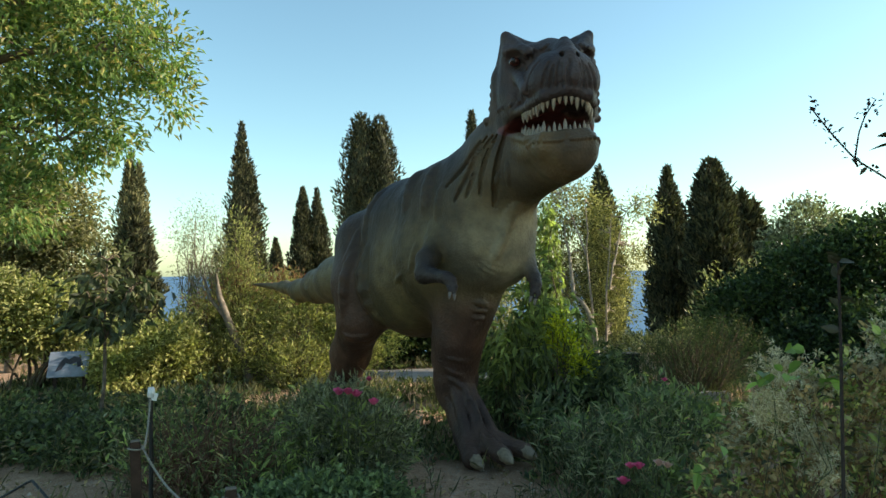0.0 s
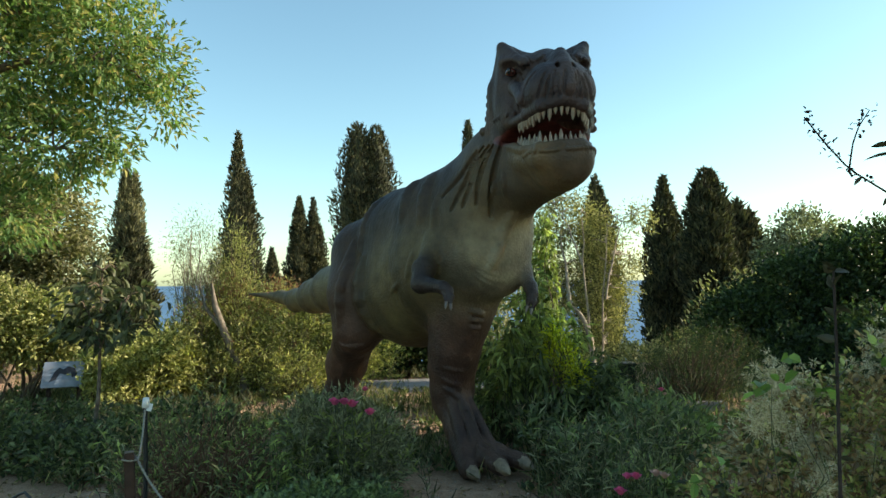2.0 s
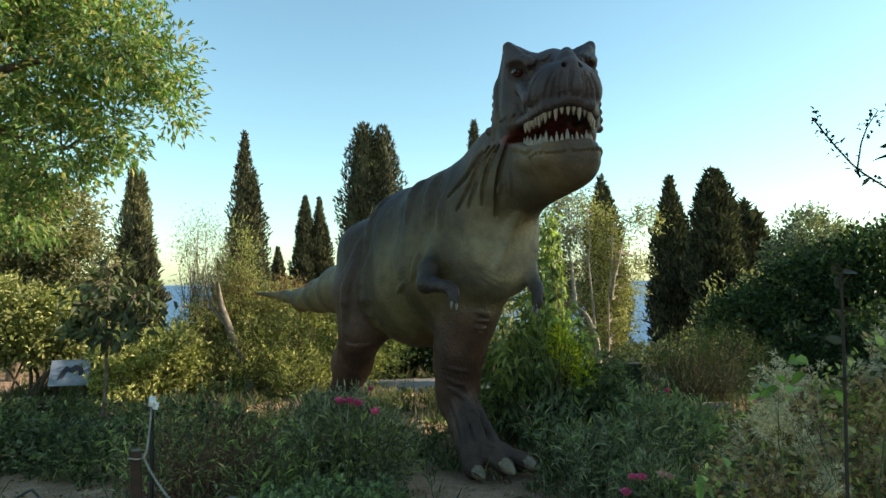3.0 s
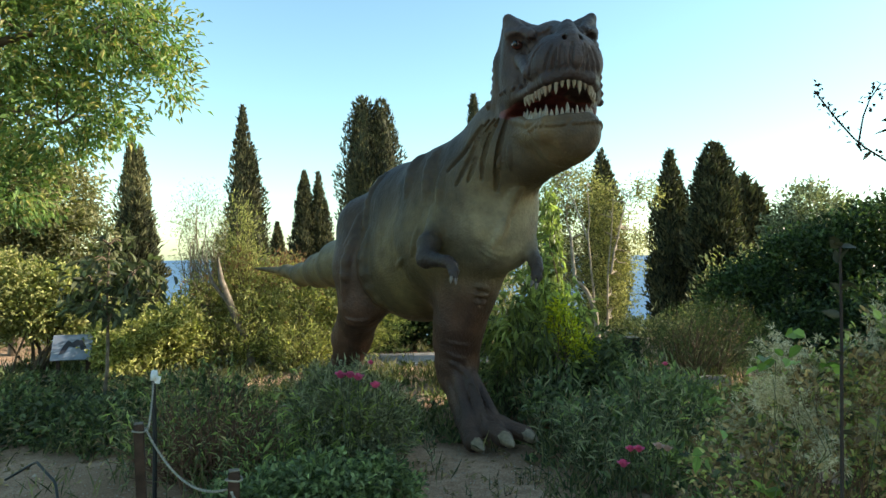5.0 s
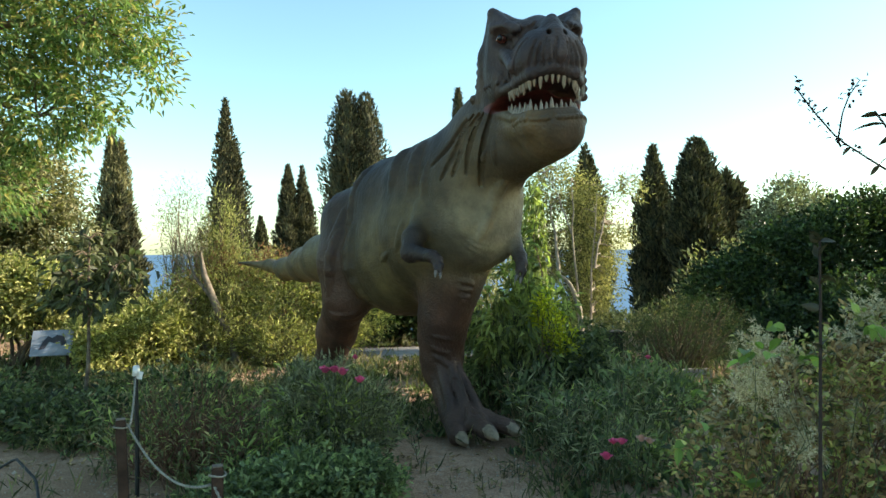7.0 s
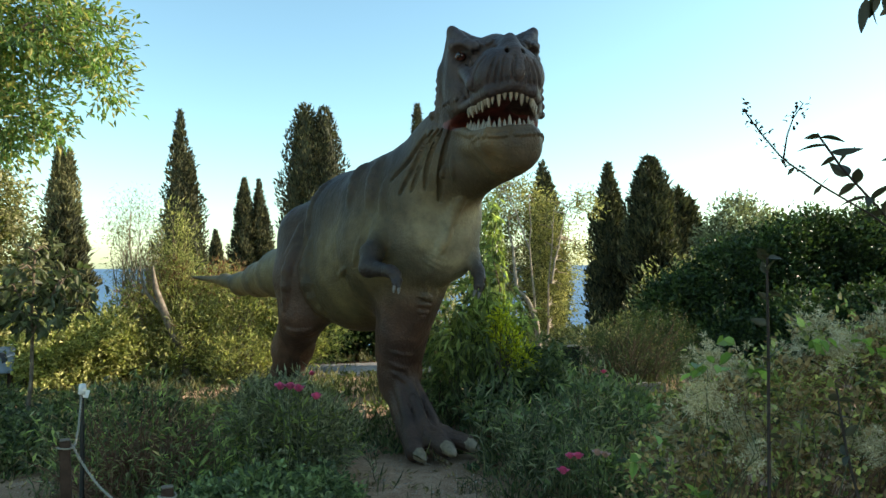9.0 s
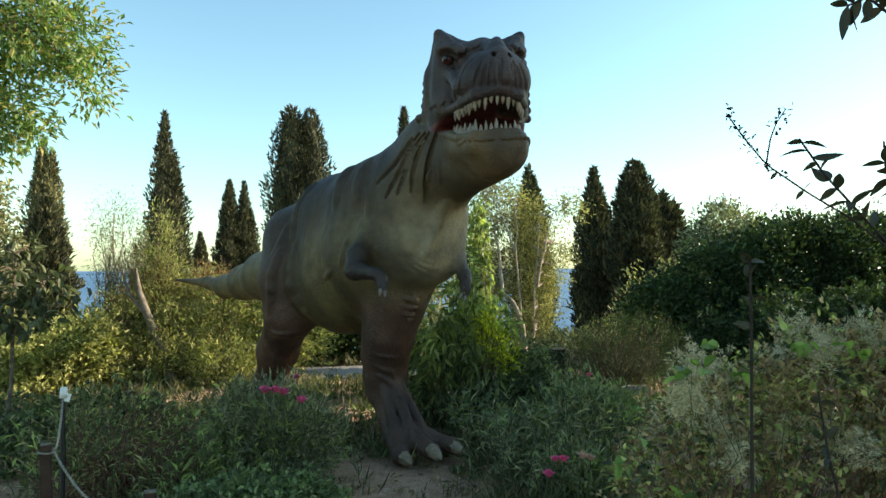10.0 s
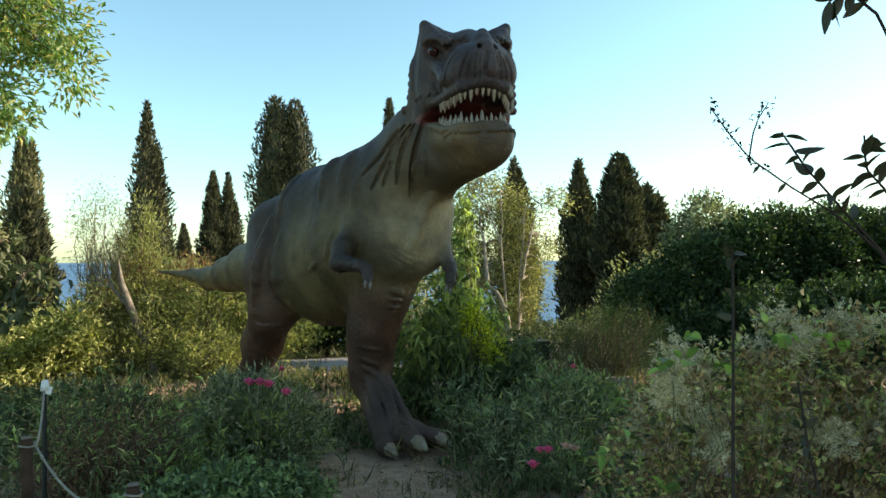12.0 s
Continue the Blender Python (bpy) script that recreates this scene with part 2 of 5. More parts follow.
def shrub(name, at, lumps, leaf, clumps, per, size, length, width, label, category="shrub", group="", twigs=40, bark=TWIG, up=0.4, droop=0.0,
          seed=0, stem=0.012, tips=None, loll=0.5, base_spread=0.3, kind="", mix=()):
    """Bush: stems that rise from its foot into the crown, and a crown of small sprays. Lumps are in the bush's own space.
    tips: another leaf for the top; mix: further foliage (part's name, leaf, share, length, width)."""
    rng = np.random.default_rng(seed)
    ob = thing(name, at, label, category, group, kind)
    pos, way, c = clumped(rng, lumps, clumps, per, size, up)
    way = way - np.array([0, 0, droop])
    pos[:, 2] = np.maximum(pos[:, 2], 0.015)
    if tips is not None:
        tip_leaf, share = tips
        high = pos[:, 2] + rng.normal(0, 0.15 * pos[:, 2].max(), len(pos))
        sel = high > np.quantile(high, 1 - share)
        tagged(part("tip_foliage", leaves("tip_foliage", pos[sel], way[sel], length, width, tip_leaf, rng, loll=loll), ob), kind="stuff")
        pos, way = pos[~sel], way[~sel]
    for nm, m, share, ln, wd in mix:
        k = len(pos) // 6
        sel = np.repeat(rng.uniform(0, 1, k + 1) < share, 6)[:len(pos)]
        if sel.any():
            tagged(part(nm, leaves(nm, pos[sel], way[sel] + rng.normal(0, 0.4, (sel.sum(), 3)), ln, wd, m, rng, loll=loll), ob), kind="stuff")
        pos, way = pos[~sel], way[~sel]
    tagged(part("crown", leaves("crown", pos, way, length, width, leaf, rng, loll=loll), ob), kind="stuff")
    if twigs:
        goal = c[rng.choice(len(c), min(twigs, len(c)), replace=False)]
        lines = []
        for g in goal:
            foot = np.array([g[0] * 0.35, g[1] * 0.35, 0]) + np.append(rng.normal(0, base_spread * 0.3, 2), -0.02)
            p = bent(foot, g + rng.normal(0, 0.04, 3), rng, 6, 0.08 * g[2], 0.25)
            lines.append((p, np.linspace(stem, stem * 0.25, 6) * rng.uniform(0.6, 1.2)))
        tagged(part("stem_tangle", tubes("stem_tangle", lines, bark, 4), ob), kind="stuff")
    return ob


# ---- the dinosaur statue: one skin drawn round rounded limbs ----
BULKS, CREASES, GROOVES, STUDS, CUTS = [], [], [], [], []


def limb(a, b, ra, rb, blend, tag):
    BULKS.append((np.array(a), np.array(b), ra, rb, blend, tag))


def crease(a, b, r):
    CREASES.append((a, b, r))


def groove(a, b, r):
    GROOVES.append((a, b, r))


def stud(p, r):
    STUDS.append((p, r))


def ball(c, r, blend, tag):
    BULKS.append((np.array(c), np.array(r), None, None, blend, tag))


def reach(q, p):
    """Distance from the points p to one limb or ball."""
    a, b, ra, rb = q[:4]
    if ra is None:
        v = (p - a) / b
        k = np.linalg.norm(v, axis=-1)
        return (k - 1) * b.min() * np.clip(0.6 + 0.4 * k, 0.6, 1.6)
    ab = b - a
    t = np.clip(((p - a) @ ab) / (ab @ ab), 0, 1)
    return np.linalg.norm(p - a - t[..., None] * ab, axis=-1) - (ra + (rb - ra) * t)


def dinosaur_shape():
    # tail
    limb((-2.60, 9.20, 1.45), (-2.12, 9.00, 1.41), 0.016, 0.068, 0.10, 'tail')
    limb((-2.12, 9.00, 1.41), (-1.85, 8.70, 1.37), 0.068, 0.132, 0.10, 'tail')
    limb((-1.85, 8.70, 1.37), (-1.54, 8.30, 1.43), 0.132, 0.196, 0.10, 'tail')
    limb((-1.54, 8.30, 1.43), (-1.21, 7.80, 1.51), 0.196, 0.264, 0.10, 'tail')
    limb((-1.21, 7.80, 1.51), (-0.63, 7.20, 1.64), 0.264, 0.414, 0.10, 'tail')
    # hips, belly, ribs, chest
    limb((-0.54, 7.00, 1.80), (-0.23, 6.60, 1.98), 0.426, 0.513, 0.16, 'back')
    limb((-0.23, 6.60, 1.98), (0.08, 6.15, 2.14), 0.513, 0.426, 0.16, 'back')
    limb((0.08, 6.15, 2.14), (0.27, 5.85, 2.24), 0.426, 0.366, 0.16, 'back')
    limb((-0.64, 7.00, 1.58), (-0.54, 7.00, 1.58), 0.426, 0.473, 0.16, 'back')
    limb((-0.49, 6.90, 1.55), (-0.21, 6.50, 1.55), 0.478, 0.549, 0.16, 'belly')
    limb((-0.21, 6.50, 1.55), (0.08, 6.10, 1.73), 0.549, 0.515, 0.16, 'belly')
    limb((0.08, 6.10, 1.73), (0.32, 5.80, 1.87), 0.515, 0.382, 0.16, 'belly')
    limb((0.23, 5.80, 1.66), (0.40, 5.60, 1.85), 0.372, 0.322, 0.15, 'belly')
    # pale chest paint, which also carries the light that falls from the right
    limb((0.40, 5.62, 1.81), (0.52, 5.60, 2.03), 0.304, 0.236, 0.12, 'pale')
    limb((0.50, 5.58, 1.72), (0.58, 5.56, 2.02), 0.24, 0.19, 0.10, 'pale')
    # neck and throat
    limb((0.19, 6.00, 2.27), (0.50, 5.60, 2.56), 0.334, 0.284, 0.12, 'neck')
    limb((0.50, 5.60, 2.56), (0.70, 5.35, 2.79), 0.284, 0.271, 0.12, 'neck')
    limb((0.31, 5.65, 2.14), (0.60, 5.40, 2.44), 0.315, 0.283, 0.15, 'throat')
    limb((0.60, 5.40, 2.44), (0.79, 5.15, 2.52), 0.283, 0.244, 0.15, 'throat')
    limb((0.59, 5.35, 2.32), (0.84, 5.00, 2.39), 0.217, 0.177, 0.10, 'throat')
    # standing leg, further back
    limb((-0.74, 6.80, 1.87), (-0.77, 6.60, 1.47), 0.356, 0.312, 0.12, 'thigh')
    limb((-0.77, 6.60, 1.47), (-0.80, 6.55, 1.14), 0.312, 0.221, 0.12, 'leg')
    limb((-0.80, 6.55, 1.17), (-0.97, 6.95, 0.76), 0.221, 0.194, 0.10, 'leg')
    limb((-0.97, 6.95, 0.76), (-1.07, 7.20, 0.43), 0.194, 0.152, 0.10, 'leg')
    limb((-1.07, 7.20, 0.43), (-1.09, 7.22, 0.35), 0.152, 0.146, 0.10, 'leg')
    limb((-1.09, 7.22, 0.36), (-0.99, 7.00, 0.14), 0.152, 0.130, 0.08, 'leg')
    # leg that steps forward
    limb((0.08, 6.20, 1.55), (0.19, 5.85, 1.33), 0.419, 0.247, 0.12, 'thigh')
    limb((0.19, 5.85, 1.33), (0.12, 5.90, 1.03), 0.247, 0.229, 0.12, 'leg')
    limb((0.20, 5.75, 1.31), (0.10, 5.98, 0.82), 0.175, 0.192, 0.10, 'leg')
    limb((0.10, 5.98, 0.82), (0.10, 6.05, 0.60), 0.192, 0.158, 0.10, 'leg')
    limb((0.10, 6.05, 0.60), (0.10, 6.05, 0.50), 0.158, 0.158, 0.10, 'leg')
    limb((0.10, 6.05, 0.53), (0.16, 5.90, 0.33), 0.153, 0.125, 0.08, 'leg')
    limb((0.16, 5.90, 0.33), (0.22, 5.72, 0.18), 0.125, 0.135, 0.08, 'leg')
    # toes of the forward foot
    limb((0.17, 5.75, 0.22), (0.21, 5.45, 0.08), 0.097, 0.078, 0.05, 'toe')
    limb((0.23, 5.75, 0.25), (0.35, 5.55, 0.17), 0.097, 0.080, 0.05, 'toe')
    limb((0.35, 5.55, 0.17), (0.46, 5.35, 0.13), 0.080, 0.072, 0.05, 'toe')
    limb((0.26, 5.78, 0.24), (0.46, 5.62, 0.17), 0.088, 0.071, 0.05, 'toe')
    limb((0.46, 5.62, 0.17), (0.64, 5.50, 0.13), 0.071, 0.070, 0.05, 'toe')
    # ridges on the instep
    limb((0.08, 5.90, 0.60), (0.20, 5.56, 0.16), 0.050, 0.050, 0.02, 'toe')
    limb((0.16, 5.89, 0.62), (0.31, 5.55, 0.23), 0.048, 0.046, 0.02, 'toe')
    limb((0.21, 5.93, 0.60), (0.42, 5.62, 0.22), 0.044, 0.042, 0.02, 'toe')
    ball((0.10, 6.02, 0.64), (0.185, 0.19, 0.13), 0.06, 'leg')
    # arms
    limb((-0.02, 5.62, 1.92), (-0.12, 5.42, 1.69), 0.10, 0.085, 0.08, 'belly')
    limb((-0.13, 5.38, 1.69), (-0.15, 5.30, 1.57), 0.091, 0.072, 0.06, 'arm')
    limb((-0.15, 5.30, 1.58), (0.02, 5.08, 1.55), 0.072, 0.043, 0.04, 'arm')
    limb((0.02, 5.08, 1.55), (0.06, 5.05, 1.52), 0.043, 0.047, 0.04, 'arm')
    limb((0.06, 5.03, 1.52), (0.09, 5.00, 1.48), 0.021, 0.021, 0.01, 'arm')
    limb((0.09, 5.00, 1.48), (0.08, 4.98, 1.42), 0.021, 0.011, 0.01, 'arm')
    limb((0.03, 5.05, 1.51), (0.05, 5.00, 1.46), 0.021, 0.021, 0.01, 'arm')
    limb((0.05, 5.00, 1.46), (0.05, 4.98, 1.43), 0.021, 0.011, 0.01, 'arm')
    limb((0.62, 5.60, 1.88), (0.68, 5.50, 1.68), 0.104, 0.070, 0.05, 'arm')
    limb((0.68, 5.50, 1.68), (0.73, 5.40, 1.54), 0.070, 0.055, 0.05, 'arm')
    limb((0.73, 5.38, 1.54), (0.74, 5.32, 1.48), 0.055, 0.045, 0.03, 'arm')
    limb((0.74, 5.30, 1.48), (0.75, 5.28, 1.42), 0.022, 0.022, 0.01, 'arm')
    limb((0.75, 5.28, 1.42), (0.72, 5.27, 1.35), 0.022, 0.011, 0.01, 'arm')
    limb((0.71, 5.32, 1.48), (0.70, 5.28, 1.43), 0.022, 0.022, 0.01, 'arm')
    limb((0.70, 5.28, 1.43), (0.69, 5.27, 1.37), 0.022, 0.011, 0.01, 'arm')
    # skull, brow, snout, jaws; the head is turned a little
    ball((0.795, 5.24, 3.02), (0.37, 0.34, 0.31), 0.08, "head")
    ball((0.815, 5.06, 3.165), (0.31, 0.22, 0.165), 0.06, "head")
    ball((0.835, 4.78, 2.93), (0.215, 0.40, 0.170), 0.07, "head")
    ball((0.855, 4.57, 2.90), (0.235, 0.155, 0.165), 0.05, "head")
    limb((0.825, 4.98, 3.24), (0.862, 4.60, 3.115), 0.08, 0.065, 0.07, "head")
    limb((0.862, 4.62, 3.12), (0.866, 4.49, 3.02), 0.06, 0.06, 0.05, "head")
    limb((0.866, 4.49, 3.02), (0.87, 4.44, 2.88), 0.055, 0.06, 0.05, "head")
    ball((0.845, 4.78, 3.215), (0.03, 0.035, 0.025), 0.02, "head")
    for s in (-1, 1):
        X = 0.815
        limb((X + s * 0.17, 5.07, 3.27), (X + s * 0.315, 5.06, 3.395), 0.085, 0.024, 0.05, "horn")
        limb((X + s * 0.18, 4.84, 3.19), (X + s * 0.31, 5.05, 3.375), 0.04, 0.028, 0.04, "horn")
        limb((X + s * 0.318, 5.07, 3.37), (X + s * 0.345, 5.22, 3.10), 0.026, 0.06, 0.05, "horn")
        limb((X + s * 0.345, 5.20, 3.10), (X + s * 0.36, 5.30, 2.82), 0.06, 0.07, 0.06, "head")
        limb((X + s * 0.27, 5.06, 3.28), (X + s * 0.27, 5.10, 2.95), 0.08, 0.10, 0.05, "head")
        ball((X + s * 0.26, 5.14, 2.86), (0.10, 0.20, 0.16), 0.05, "cheek")
        limb((X + s * 0.23, 4.93, 3.04), (X + s * 0.215, 4.62, 2.86), 0.05, 0.05, 0.05, "head")
        limb((X + s * 0.345, 5.26, 2.84), (X + s * 0.32, 5.16, 2.64), 0.05, 0.05, 0.04, "cheek")
        limb((X + s * 0.235, 4.88, 3.215), (X + s * 0.315, 5.0, 3.25), 0.035, 0.04, 0.03, "horn")
        X = 0.845
        # side walls of muzzle and lower jaw
        limb((X + s * 0.135, 4.92, 2.97), (X + s * 0.125, 4.57, 2.94), 0.10, 0.10, 0.05, "head")
        limb((X + s * 0.145, 4.92, 2.87), (X + s * 0.135, 4.56, 2.87), 0.10, 0.095, 0.05, "head")
        limb((X + s * 0.11, 4.90, 3.05), (X + s * 0.10, 4.60, 3.02), 0.085, 0.085, 0.05, "head")
        limb((X + s * 0.07, 4.54, 2.88), (X + s * 0.06, 4.54, 2.96), 0.105, 0.10, 0.05, "head")
        limb((X + s * 0.19, 5.02, 2.51), (X + s * 0.13, 4.64, 2.455), 0.11, 0.085, 0.05, "jaw")
        limb((X + s * 0.10, 4.61, 2.455), (X, 4.585, 2.455), 0.085, 0.085, 0.05, "jaw")
        # lips
        limb((X + s * 0.29, 5.02, 2.775), (X + s * 0.215, 4.68, 2.762), 0.035, 0.034, 0.04, "lip")
        limb((X + s * 0.215, 4.68, 2.762), (X + s * 0.15, 4.49, 2.772), 0.034, 0.034, 0.03, "lip")
        limb((X + s * 0.15, 4.49, 2.772), (X, 4.445, 2.805), 0.034, 0.034, 0.03, "lip")
        limb((X + s * 0.30, 5.10, 2.63), (X + s * 0.235, 4.74, 2.525), 0.04, 0.025, 0.03, "jaw")
        limb((X + s * 0.235, 4.74, 2.525), (X + s * 0.15, 4.55, 2.515), 0.025, 0.024, 0.03, "jaw")
        limb((X + s * 0.15, 4.55, 2.515), (X, 4.505, 2.52), 0.024, 0.024, 0.03, "jaw")
        # folds down the side of the muzzle, and the furrow that parts it from the cheek
        for k in range(6):
            y = 4.84 - 0.056 * k
            groove((X + s * (0.22 - 0.012 * k), y - 0.05, 3.04 - 0.03 * (k % 2)), (X + s * 0.245, y + 0.03, 2.83), 0.0135)
        groove((X + s * 0.235, 4.90, 3.12), (X + s * 0.26, 4.88, 2.82), 0.034)
        groove((X + s * 0.06, 4.74, 3.16), (X + s * 0.22, 4.80, 3.13), 0.022)
        # beaded brow, cheek fringe, lower lip and the row down the back of the head
        for k in range(8):
            stud((X + s * (0.06 + 0.027 * k), 4.80 + 0.012 * k, 3.22), 0.019)
        for k in range(6):
            stud((X + s * (0.24 + 0.032 * k), 4.88 + 0.06 * k, 2.84), 0.016)
        for k in range(11):
            stud((X + s * (0.03 + 0.021 * k), 4.50 + 0.0022 * k * k, 2.475), 0.017)
        for k in range(9):
            stud((X + s * (0.36 + 0.004 * k), 5.20 + 0.015 * k, 3.30 - 0.062 * k), 0.034)
    for k in range(-4, 5):
        groove((X + 0.018 + 0.032 * k, 4.45, 2.98 - 0.03 * (k % 2)), (X + 0.018 + 0.044 * k, 4.42 + 0.004 * k * k, 2.82), 0.0125)
    # sharp bridge of the nose
    limb((0.835, 4.98, 3.27), (0.872, 4.64, 3.185), 0.045, 0.036, 0.035, "head")
    limb((0.872, 4.64, 3.185), (0.872, 4.47, 3.03), 0.036, 0.045, 0.035, "head")
    limb((0.80, 5.24, 2.57), (0.885, 4.76, 2.435), 0.29, 0.195, 0.08, "jaw")
    limb((0.875, 4.76, 2.44), (0.912, 4.66, 2.43), 0.215, 0.18, 0.05, "jaw")
    limb((0.93, 4.60, 2.35), (0.95, 4.66, 2.33), 0.075, 0.06, 0.05, "jaw")
    # folds and wrinkles that lie on the hide
    groove((0.28, 5.30, 2.64), (0.07, 5.55, 2.28), 0.033)
    groove((0.36, 5.27, 2.65), (0.16, 5.48, 2.16), 0.033)
    groove((0.41, 5.23, 2.64), (0.24, 5.42, 2.19), 0.033)
    groove((0.45, 5.20, 2.63), (0.33, 5.35, 2.21), 0.033)
    groove((0.54, 5.17, 2.62), (0.41, 5.28, 2.10), 0.033)
    groove((-0.60, 6.30, 1.69), (-0.53, 6.30, 1.10), 0.014)
    groove((-0.89, 6.40, 1.86), (-0.96, 6.40, 1.21), 0.013)
    groove((-0.12, 6.00, 1.02), (0.08, 6.00, 1.24), 0.022)
    groove((0.26, 5.60, 1.32), (0.37, 5.60, 1.28), 0.014)
    groove((0.26, 5.60, 1.26), (0.36, 5.60, 1.22), 0.014)
    groove((0.26, 5.60, 1.19), (0.35, 5.60, 1.16), 0.014)
    groove((0.14, 5.60, 0.58), (0.265, 5.50, 0.20), 0.024)
    groove((0.20, 5.60, 0.60), (0.37, 5.50, 0.22), 0.024)
    crease((-0.20, 6.00, 2.50), (-0.21, 6.00, 2.11), 0.060)
    crease((-0.04, 5.80, 2.53), (-0.10, 5.80, 2.07), 0.060)
    crease((0.05, 5.60, 2.29), (-0.01, 5.60, 1.98), 0.045)
    crease((-0.43, 6.50, 2.24), (-0.52, 6.50, 1.85), 0.045)
    crease((-0.65, 6.30, 1.80), (-0.57, 6.30, 1.13), 0.075)
    crease((-0.83, 6.40, 1.85), (-0.93, 6.40, 1.21), 0.060)
    crease((-0.42, 5.90, 1.51), (-0.21, 5.90, 1.63), 0.027)
    crease((-0.21, 5.80, 1.63), (-0.12, 5.80, 1.82), 0.027)
    crease((0.30, 5.30, 1.65), (0.45, 5.30, 1.56), 0.021)
    crease((0.28, 5.30, 1.61), (0.41, 5.30, 1.51), 0.021)
    crease((0.33, 5.30, 1.69), (0.47, 5.30, 1.62), 0.018)
    crease((0.59, 5.20, 2.09), (0.52, 5.20, 1.91), 0.053)
    crease((0.52, 5.20, 1.91), (0.37, 5.20, 1.62), 0.042)
    crease((0.24, 5.60, 1.35), (0.37, 5.60, 1.31), 0.027)
    crease((0.24, 5.60, 1.29), (0.36, 5.60, 1.25), 0.027)
    crease((0.24, 5.60, 1.22), (0.35, 5.60, 1.18), 0.027)
    crease((-0.02, 5.70, 0.85), (0.25, 5.70, 0.79), 0.021)
    crease((-0.04, 5.70, 0.72), (0.23, 5.70, 0.66), 0.024)
    crease((-0.05, 5.70, 0.65), (0.24, 5.70, 0.60), 0.024)
    crease((-0.99, 6.40, 0.99), (-0.70, 6.40, 1.03), 0.030)
    crease((-1.01, 6.40, 0.91), (-0.67, 6.40, 0.96), 0.030)
    crease((0.41, 5.10, 2.38), (0.36, 5.10, 2.21), 0.027)
    crease((0.52, 5.10, 2.43), (0.50, 5.10, 2.22), 0.024)
    crease((-0.79, 6.50, 1.97), (-0.87, 6.50, 1.64), 0.045)
    crease((-1.55, 8.20, 1.62), (-1.54, 8.20, 1.24), 0.018)
    crease((-1.38, 8.00, 1.72), (-1.36, 8.00, 1.25), 0.018)
    folds, cuts = ridges(CREASES), ridges(GROOVES, 0.45)
    spots, g = onto(np.array([p for p, r in STUDS]))
    BULKS.extend(folds)
    for p, w, (_, r) in zip(spots, g, STUDS):
        ball(p + w * r * 0.15, (r, r, r), r * 0.35, "knob")
    CUTS.extend((p, q, ra, rb, 0.005, "groove") for p, q, ra, rb, k, tag in cuts)


def hull(p):
    f = np.full(len(p), 9.0)
    for q in BULKS:
        d, k = reach(q, p), q[4]
        g = np.maximum(k - np.abs(d - f), 0) / k
        f = np.minimum(d, f) - g * g * k * 0.25
    return f


def onto(p):
    """The points p moved onto the hide, and the way out of it there."""
    for _ in range(6):
        f = hull(p)
        g = unit(np.stack([hull(p + e) - f for e in np.eye(3) * 1e-3], -1))
        p = p - np.clip(f, -0.3, 0.3)[:, None] * g
    return p, g


def ridges(lines, sink=0.25):
    """Folds from a to b, laid on the hide: each a chain of short limbs."""
    t = np.linspace(0, 1, 7)
    P = np.stack([np.array(a) + (np.array(b) - np.array(a)) * t[:, None] for a, b, r in lines])
    R = np.array([r for a, b, r in lines])[:, None]
    Q, g = onto(P.reshape(-1, 3))
    P = (Q - g * np.repeat(R, 7, 0) * sink).reshape(P.shape)
    rad = R * (0.35 + 0.65 * np.sin(np.pi * (0.12 + 0.8 * t)))
    return [(p[i], p[i + 1], w[i], w[i + 1], r[0] * 0.45, "fold") for p, w, r in zip(P, rad, R) for i in range(6)]


def dinosaur_cuts():
    CUTS.append((np.array((0.845, 4.82, 2.645)), np.array((0.205, 0.46, 0.115)), None, None, 0.02, "mouth"))
    CUTS.append((np.array((0.83, 4.94, 2.675)), np.array((0.42, 0.34, 0.060)), None, None, 0.02, "mouth"))
    for s in (-1, 1):
        CUTS.append((np.array((0.815 + s * 0.30, 4.90, 3.15)), np.array((0.09, 0.10, 0.08)), None, None, 0.02, "socket"))
        CUTS.append((np.array((0.868 + s * 0.052, 4.46, 3.04)), np.array((0.018, 0.05, 0.026)), None, None, 0.01, "socket"))


def field(lo, hi, h):
    n = [int(round((hi[i] - lo[i]) / h)) + 1 for i in range(3)]
    ax = [lo[i] + h * np.arange(n[i]) for i in range(3)]
    F = np.full(n, 9.0, np.float32)

    def window(q, pad):
        a, b, ra, rb = q[:4]
        if ra is None:
            p0, p1 = a - b - pad, a + b + pad
        else:
            m = max(ra, rb) + pad
            p0, p1 = np.minimum(a, b) - m, np.maximum(a, b) + m
        s = [slice(max(0, int((p0[i] - lo[i]) / h)), max(0, min(n[i], int((p1[i] - lo[i]) / h) + 2))) for i in range(3)]
        if any(x.start >= x.stop for x in s):
            return None, None
        return tuple(s), np.stack(np.meshgrid(*[ax[i][s[i]] for i in range(3)], indexing="ij"), -1)

    for q in BULKS:
        s, p = window(q, q[4] + 0.08)
        if s is None:
            continue
        d, f, k = reach(q, p).astype(np.float32), F[s], q[4]
        g = np.maximum(k - np.abs(d - f), 0) / k
        F[s] = np.minimum(d, f) - g * g * k * 0.25
    for q in CUTS:
        s, p = window(q, 0.06)
        if s is None:
            continue
        d, f, k = -reach(q, p).astype(np.float32), F[s], q[4]
        g = np.maximum(k - np.abs(d - f), 0) / k
        F[s] = np.maximum(d, f) + g * g * k * 0.25
    return F


